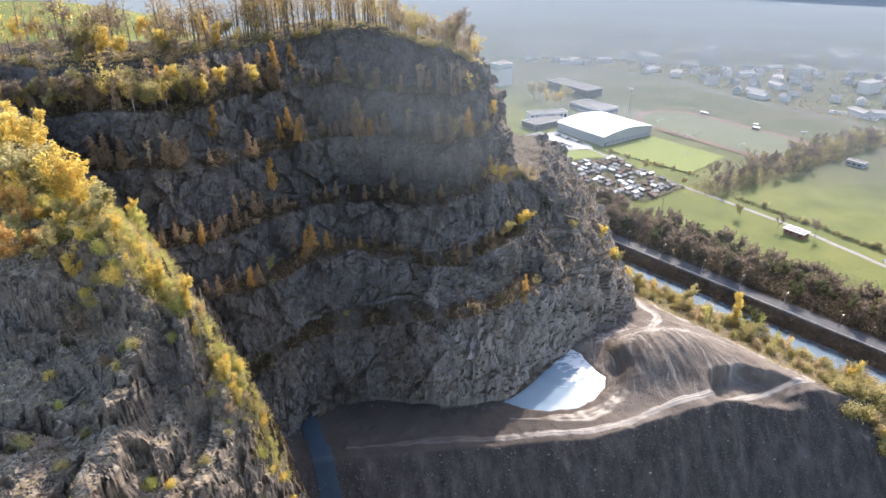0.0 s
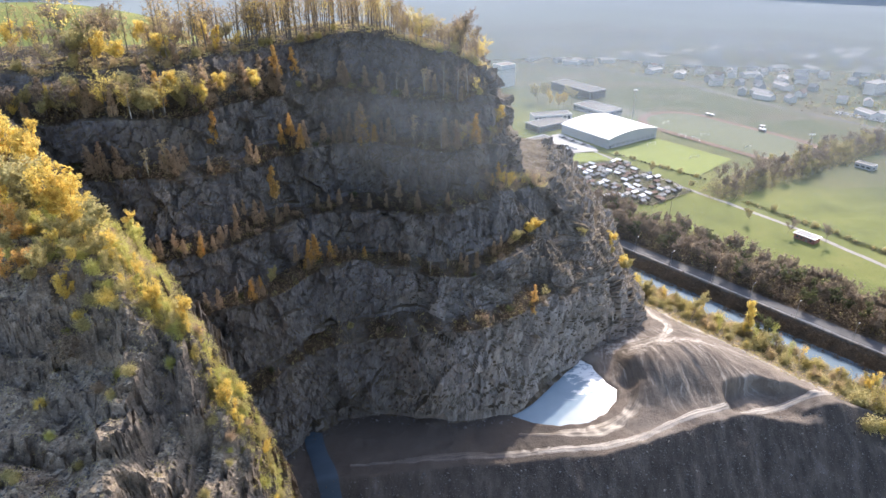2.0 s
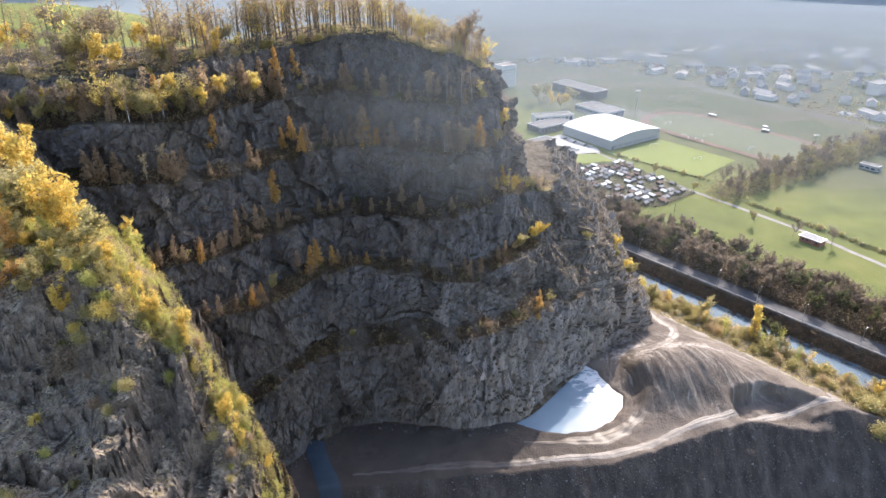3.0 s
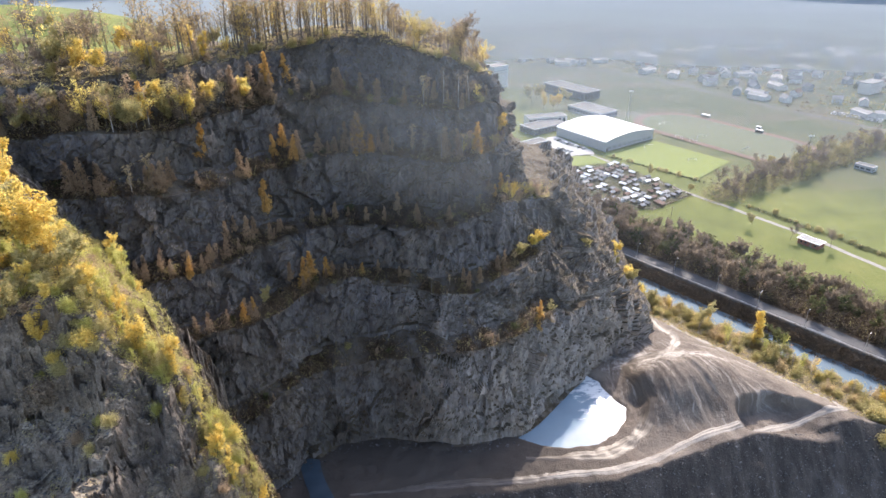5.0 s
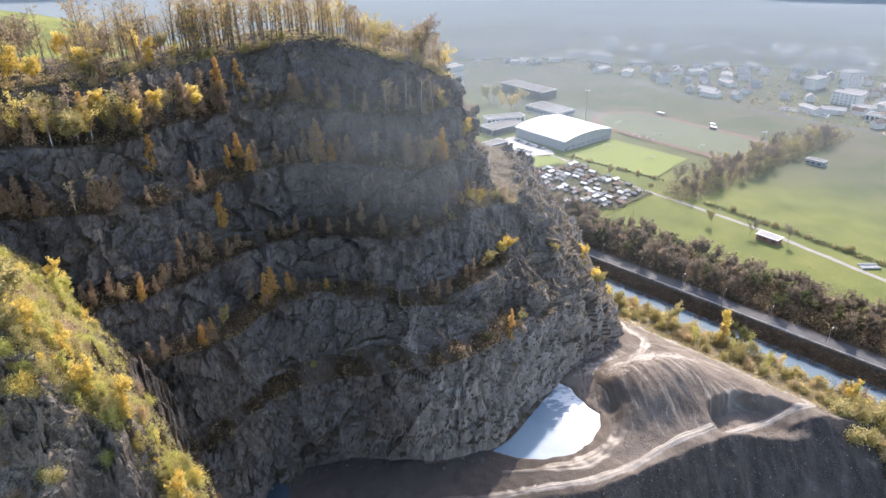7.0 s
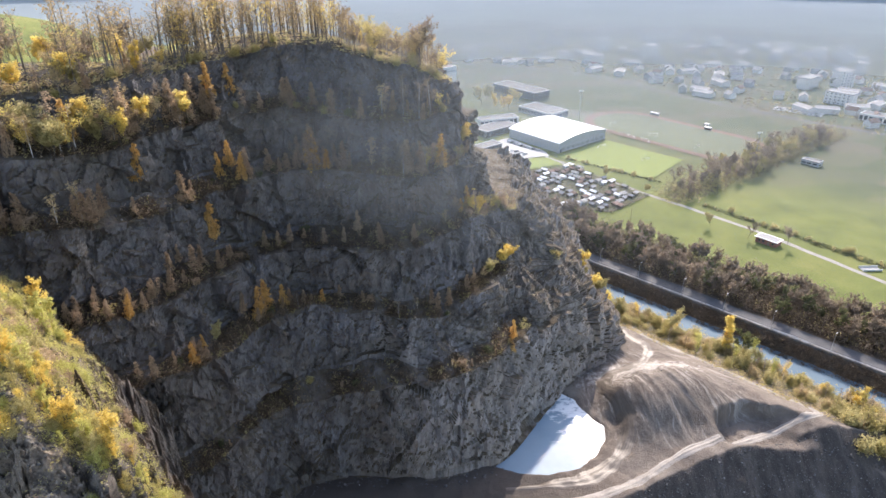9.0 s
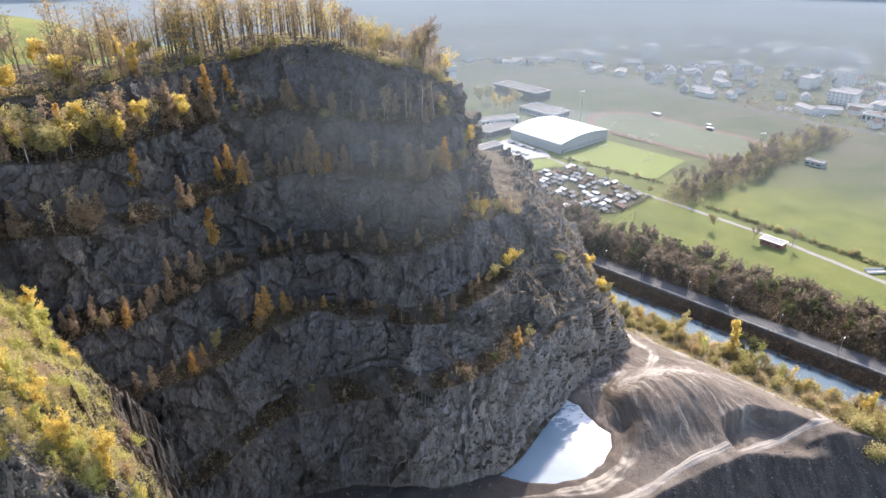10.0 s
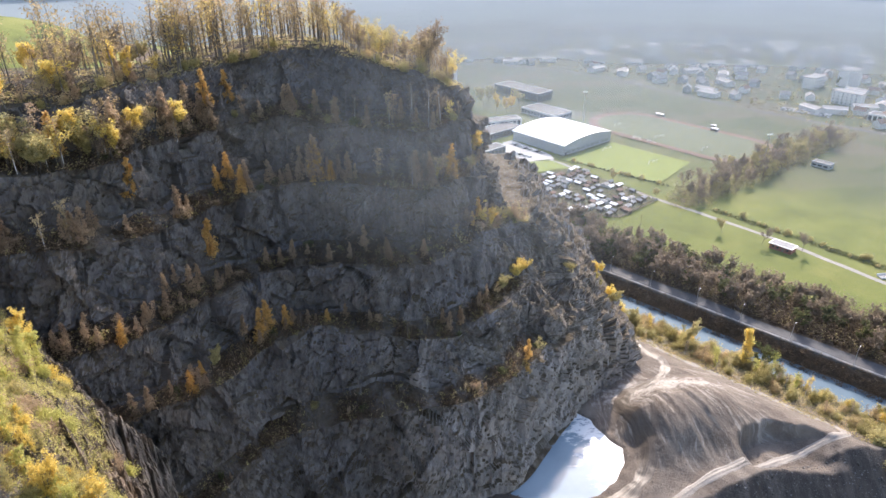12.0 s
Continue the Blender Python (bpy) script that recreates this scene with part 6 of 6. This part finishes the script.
# river banks and the wood beyond the road
for k in range(330):
    u, v = R.uniform(247, 268), R.uniform(-245, 20)
    x, y = across(u, v)
    if y < edge_y(x) + 2:
        continue
    if k % 4:
        plant(R.choice(W_BUSH), x, y, float(land(x, y)), R.uniform(0.45, 1.3))
    else:
        plant(R.choice(P_BIRCH + SAPS), x, y, float(land(x, y)), R.uniform(0.5, 1.1), name="riverside_tree", group="trees along the river")
for x, y, h, src in ((131, 250, 7, MIX_Y), (113, 266, 10, MIX_O), (89, 283, 10, MIX_Y), (93, 281, 9, MIX_O), (139, 251, 11, BELT_G), (140, 240, 7, MIX_O)):
    plant(R.choice(src), x, y, float(land(x, y)), h / (7.5 if src is BELT_G else 9), name="riverside_tree", group="trees along the river")
plant(TALL_Y, 133, 253, float(land(133, 253)), 1.85)
for _ in range(200):
    u, v = R.uniform(303, 333), R.uniform(-270, -10)
    plant(R.choice(R.choice((BELT_B, BELT_B, BELT_B, BELT_B, BELT_G))), *across(u, v), 0.6, R.uniform(0.95, 1.4))
thicket = [(*across(R.uniform(301, 334), R.uniform(-280, 10)), 0.6) for _ in range(11000)]
brush("riverside_thicket", thicket[:5200], 13, 1.2, 6.0, (0.22, 0.5), BROWN, "brown leafless thicket of the riverside wood", 351)
brush("riverside_thicket", thicket[5200:9700], 13, 1.2, 6.2, (0.22, 0.5), DARKBRUSH, "dark bare thicket of the riverside wood", 356)
brush("riverside_thicket", thicket[9700:], 12, 1.0, 5.0, (0.2, 0.45), OLIVE, "olive thicket of the riverside wood", 352)
banks = [(*across(u, R.uniform(-280, 60)), float(land(*across(u, 0)) * 0) + float(np.interp(u, (282, 291), (-4.8, 0.4)))) for u in (R.uniform(282, 291) for _ in range(3600))]
brush("bank_scrub", banks, 14, 0.7, 1.3, (0.15, 0.36), DARKBRUSH, "dark scrub on the far river bank", 353)
weeds = []
while len(weeds) < 3000:
    x, y = across(R.uniform(238, 266), R.uniform(-235, 20))
    if y > edge_y(x) + 1:
        weeds.append((x, y, float(land(x, y))))
brush("bank_weeds", weeds[:1900], 14, 0.7, 1.2, (0.12, 0.3), TURF, "dry weeds and saplings between haul road and river", 354)
brush("bank_weeds", weeds[1900:], 14, 0.8, 1.6, (0.12, 0.3), PALE, "pale dry shrubs between haul road and river", 357)
low = [(x, y, float(land(x, y))) for x, y in ((R.uniform(-40, 130), R.uniform(118, 150)) for _ in range(700))]
for k in range(150):
    x, y = R.uniform(149, 188), R.uniform(158, 214)
    if x * RN[0] + y * RN[1] > 234 and y > 158 + (165 - x) * 0.6:
        if k % 5:
            plant(R.choice(W_BUSH), x, y, float(land(x, y)) - 0.2, R.uniform(0.7, 1.4))
        else:
            plant(R.choice(MIX_Y + MIX_O + THIN), x, y, float(land(x, y)) - 0.2, R.uniform(0.4, 0.75), name="riverside_tree", group="trees along the river")
brush("slope_scrub", low, 14, 0.8, 1.2, (0.15, 0.35), GREEN, "dark scrub low on the tipped slope", 355)

# trees of the valley
for x, y, s, src in ((185, 373, 0.9, MIX_O), (199, 355, 0.8, RIM_B), (216, 344, 0.9, RIM_B), (101, 695, 1.9, MIX_O), (103, 656, 1.6, MIX_Y), (112, 652, 1.5, MIX_Y), (118, 658, 1.6, MIX_Y), (128, 669, 1.7, MIX_O), (95, 680, 1.8, MIX_O), (150, 462, 0.7, MIX_O), (168, 433, 0.7, MIX_O), (80, 500, 0.8, RIM_Y)):
    plant(R.choice(src), x, y, float(land(x, y)), s, name="valley_tree", group="trees of the valley")
for i in range(70):
    t = R.random()
    t = 1.5 * t
    x, y = 182 + 115 * t + R.uniform(-10, 10), 420 + 72 * t + R.uniform(-13, 13)
    plant(R.choice(R.choice((BELT_B, MIX_O, RIM_B))), x, y, 0.6, R.uniform(0.9, 1.4), name="valley_tree", group="trees of the valley")
strip = []
for _ in range(3600):
    t = 1.7 * R.random()
    strip.append((182 + 115 * t + R.uniform(-11, 11), 420 + 72 * t + R.uniform(-14, 14), 0.6))
brush("valley_thicket", strip[:2000], 12, 1.4, 6.5, (0.25, 0.55), BROWN, "brown half-bare thicket of the wood between the meadows", 371)
brush("valley_thicket", strip[2000:], 12, 1.4, 6.5, (0.25, 0.55), OLIVE, "olive thicket of the wood between the meadows", 372)
for i in range(26):
    t = i / 25
    x, y = 128 + 54 * t, 509 - 62 * t
    plant(R.choice(LEDGE[3:] + W_BUSH[:1]), x + 2.5, y + 2, 0.6, R.uniform(0.5, 0.9), name="hedge_bush", group="hedge along the pitch")
for i in range(50):
    t = R.random()
    x, y = 192 + 70 * t + R.uniform(-3, 3), 404 - 115 * t + R.uniform(-3, 3)
    plant(R.choice((LEDGE[3], LEDGE[0], W_BUSH[0])), x + 4, y + 3, 0.6, R.uniform(0.5, 1.1), name="ditch_bush", group="bushes along the ditch")
for i in range(12):
    x, y = R.uniform(85, 168), R.uniform(402, 495)
    if inside(GARDEN, x, y):
        plant(R.choice(LEDGE + [W_BUSH[0]]), x, y, 0.6, R.uniform(0.5, 1.0), name="garden_bush", group="bushes on the garden plots")
for i in range(25):
    p = front[R.randrange(60)]
    d = R.uniform(0, 300)
    plant(R.choice(R.choice((MIX_O, RIM_B, BELT_G))), p[0] + 0.75 * d + R.uniform(-9, 9), p[1] + 0.66 * d + R.uniform(-9, 9), 0.6, R.uniform(0.8, 1.3), name="town_tree", group="trees of the far town")
# copses on the meadow hill at the left
for i in range(34):
    a, r = R.uniform(0, 6.28), R.uniform(0, 1)
    cx, cy = R.choice(((-230, 430), (-280, 520), (-190, 470), (-330, 600)))
    x, y = cx + 35 * r * math.cos(a), cy + 18 * r * math.sin(a)
    plant(R.choice(R.choice((MIX_O, RIM_B, BELT_G))), x, y, float(land(x, y)), R.uniform(0.8, 1.3), name="copse_tree", group="copses on the meadow hill")

# ---------------------------------------------------------------- loose stones
def rubble(name, base, size, material, label, seed):
    """Tumbled angular stones, one mesh."""
    rng = np.random.default_rng(seed)
    base = np.asarray(base, float)
    n = len(base)
    unit = np.array(((1, 0, 0), (-1, 0, 0), (0, 1, 0), (0, -1, 0), (0, 0, 1), (0, 0, -1)), float)
    s = (size[0] + (size[1] - size[0]) * rng.random(n) ** 3)[:, None, None] * rng.uniform(0.55, 1.25, (n, 6, 1))
    v = base[:, None, :] + unit[None] * s + rng.normal(size=(n, 6, 3)) * 0.18 * s
    tri = np.array(((0, 2, 4), (2, 1, 4), (1, 3, 4), (3, 0, 4), (2, 0, 5), (1, 2, 5), (3, 1, 5), (0, 3, 5)))
    f = (np.arange(n)[:, None, None] * 6 + tri[None]).reshape(-1, 3)
    me = bpy.data.meshes.new(name)
    me.vertices.add(6 * n)
    me.vertices.foreach_set("co", v.reshape(-1).astype(np.float32))
    me.loops.add(f.size)
    me.loops.foreach_set("vertex_index", f.reshape(-1).astype(np.int32))
    me.polygons.add(len(f))
    me.polygons.foreach_set("loop_start", (np.arange(len(f)) * 3).astype(np.int32))
    me.update(calc_edges=True)
    me.materials.append(material)
    return tagged(new(name, me), label, "rubble", kind="stuff")


def stone_material():
    n = Nodes("loose_stone")
    c = n.ramp(n.geo.outputs["Random Per Island"], [(0.0, (0.06, 0.056, 0.052)), (0.85, (0.11, 0.104, 0.10)), (1.0, (0.19, 0.185, 0.18))])
    n.bump(n.noise(6, 5), 0.4, 0.05)
    return n.done(c, 0.9, 0, 0.3)


STONE = stone_material()
rng = np.random.default_rng(19)
sx0, drop0 = rng.uniform(-45, 160, 6000), rng.uniform(0.5, 42, 6000)
sy0 = edge_y(sx0) - drop0
rubble("slope_rubble", np.stack([sx0, sy0, land(sx0, sy0) + 0.05], -1), (0.10, 0.6), STONE, "tipped rock rubble on the dark slope", 1)
hx = rng.uniform(50, 125, 1600)
hy = rng.uniform(185, 262, 1600)
rubble("heap_rubble", np.stack([hx, hy, land(hx, hy)], -1), (0.08, 0.28), STONE, "scattered stones on the spoil heap", 2)
pick = rng.permutation(len(rows))[:9000]
rubble("spur_rubble", SPUR[rows[pick], cols[pick]] + np.array((0, 0, 0.05)), (0.08, 0.34), STONE, "rubble lying on the ledges of the spur", 3)
feet = [bench_spot(k, t, f) for k, t, f in zip(rng.integers(1, 6, 5000), rng.uniform(0.15, 0.86, 5000), rng.random(5000) ** 2)]
rubble("bench_rubble", feet, (0.12, 0.5), STONE, "fallen blocks along the feet of the quarry faces", 4)
ft = rng.uniform(0.3, 0.86, 600)
i0 = (ft * (NS - 1)).astype(int)
fx, fy = LINES[0][i0, 0] + rng.normal(size=600) * 1.5, LINES[0][i0, 1] - rng.uniform(-2, 4, 600)
rubble("foot_rubble", np.stack([fx, fy, land(fx, fy)], -1), (0.15, 0.7), STONE, "fallen blocks at the foot of the quarry face", 5)

# hedges and beds between the plots, weeds of the ditch, gardens of the town
plots = [(x, y, 1.3) for x, y in ((R.uniform(84, 166), R.uniform(401, 496)) for _ in range(3200)) if inside(GARDEN, x, y)]
brush("plot_hedges", plots[:1300], 14, 0.8, 1.7, (0.12, 0.3), GREEN, "clipped hedges and beds between the garden plots", 361)
brush("plot_hedges", plots[1300:], 12, 0.7, 0.9, (0.12, 0.3), BROWN, "withered beds and hedges between the garden plots", 362)
ditch = []
for _ in range(900):
    t = R.random()
    ditch.append((195 + 62 * t + R.uniform(-2.5, 3.5), 405 - 100 * t + R.uniform(-2, 3), 0.75))
brush("ditch_weeds", ditch, 12, 0.8, 0.8, (0.15, 0.35), GREEN, "dark rank weeds along the ditch beside the lane", 363)
gardens = []
for _ in range(2600):
    p = front[R.randrange(60)]
    d = R.uniform(2, 370)
    gardens.append((p[0] + 0.75 * d + R.uniform(-12, 12), p[1] + 0.66 * d + R.uniform(-12, 12), 0.8))
brush("town_gardens", gardens[:1500], 9, 2.2, 3.2, (0.5, 1.1), OLIVE, "trees and hedges of the far town gardens", 364)
brush("town_gardens", gardens[1500:], 9, 2.2, 3.0, (0.5, 1.1), BROWN, "bare trees and hedges of the far town gardens", 365)
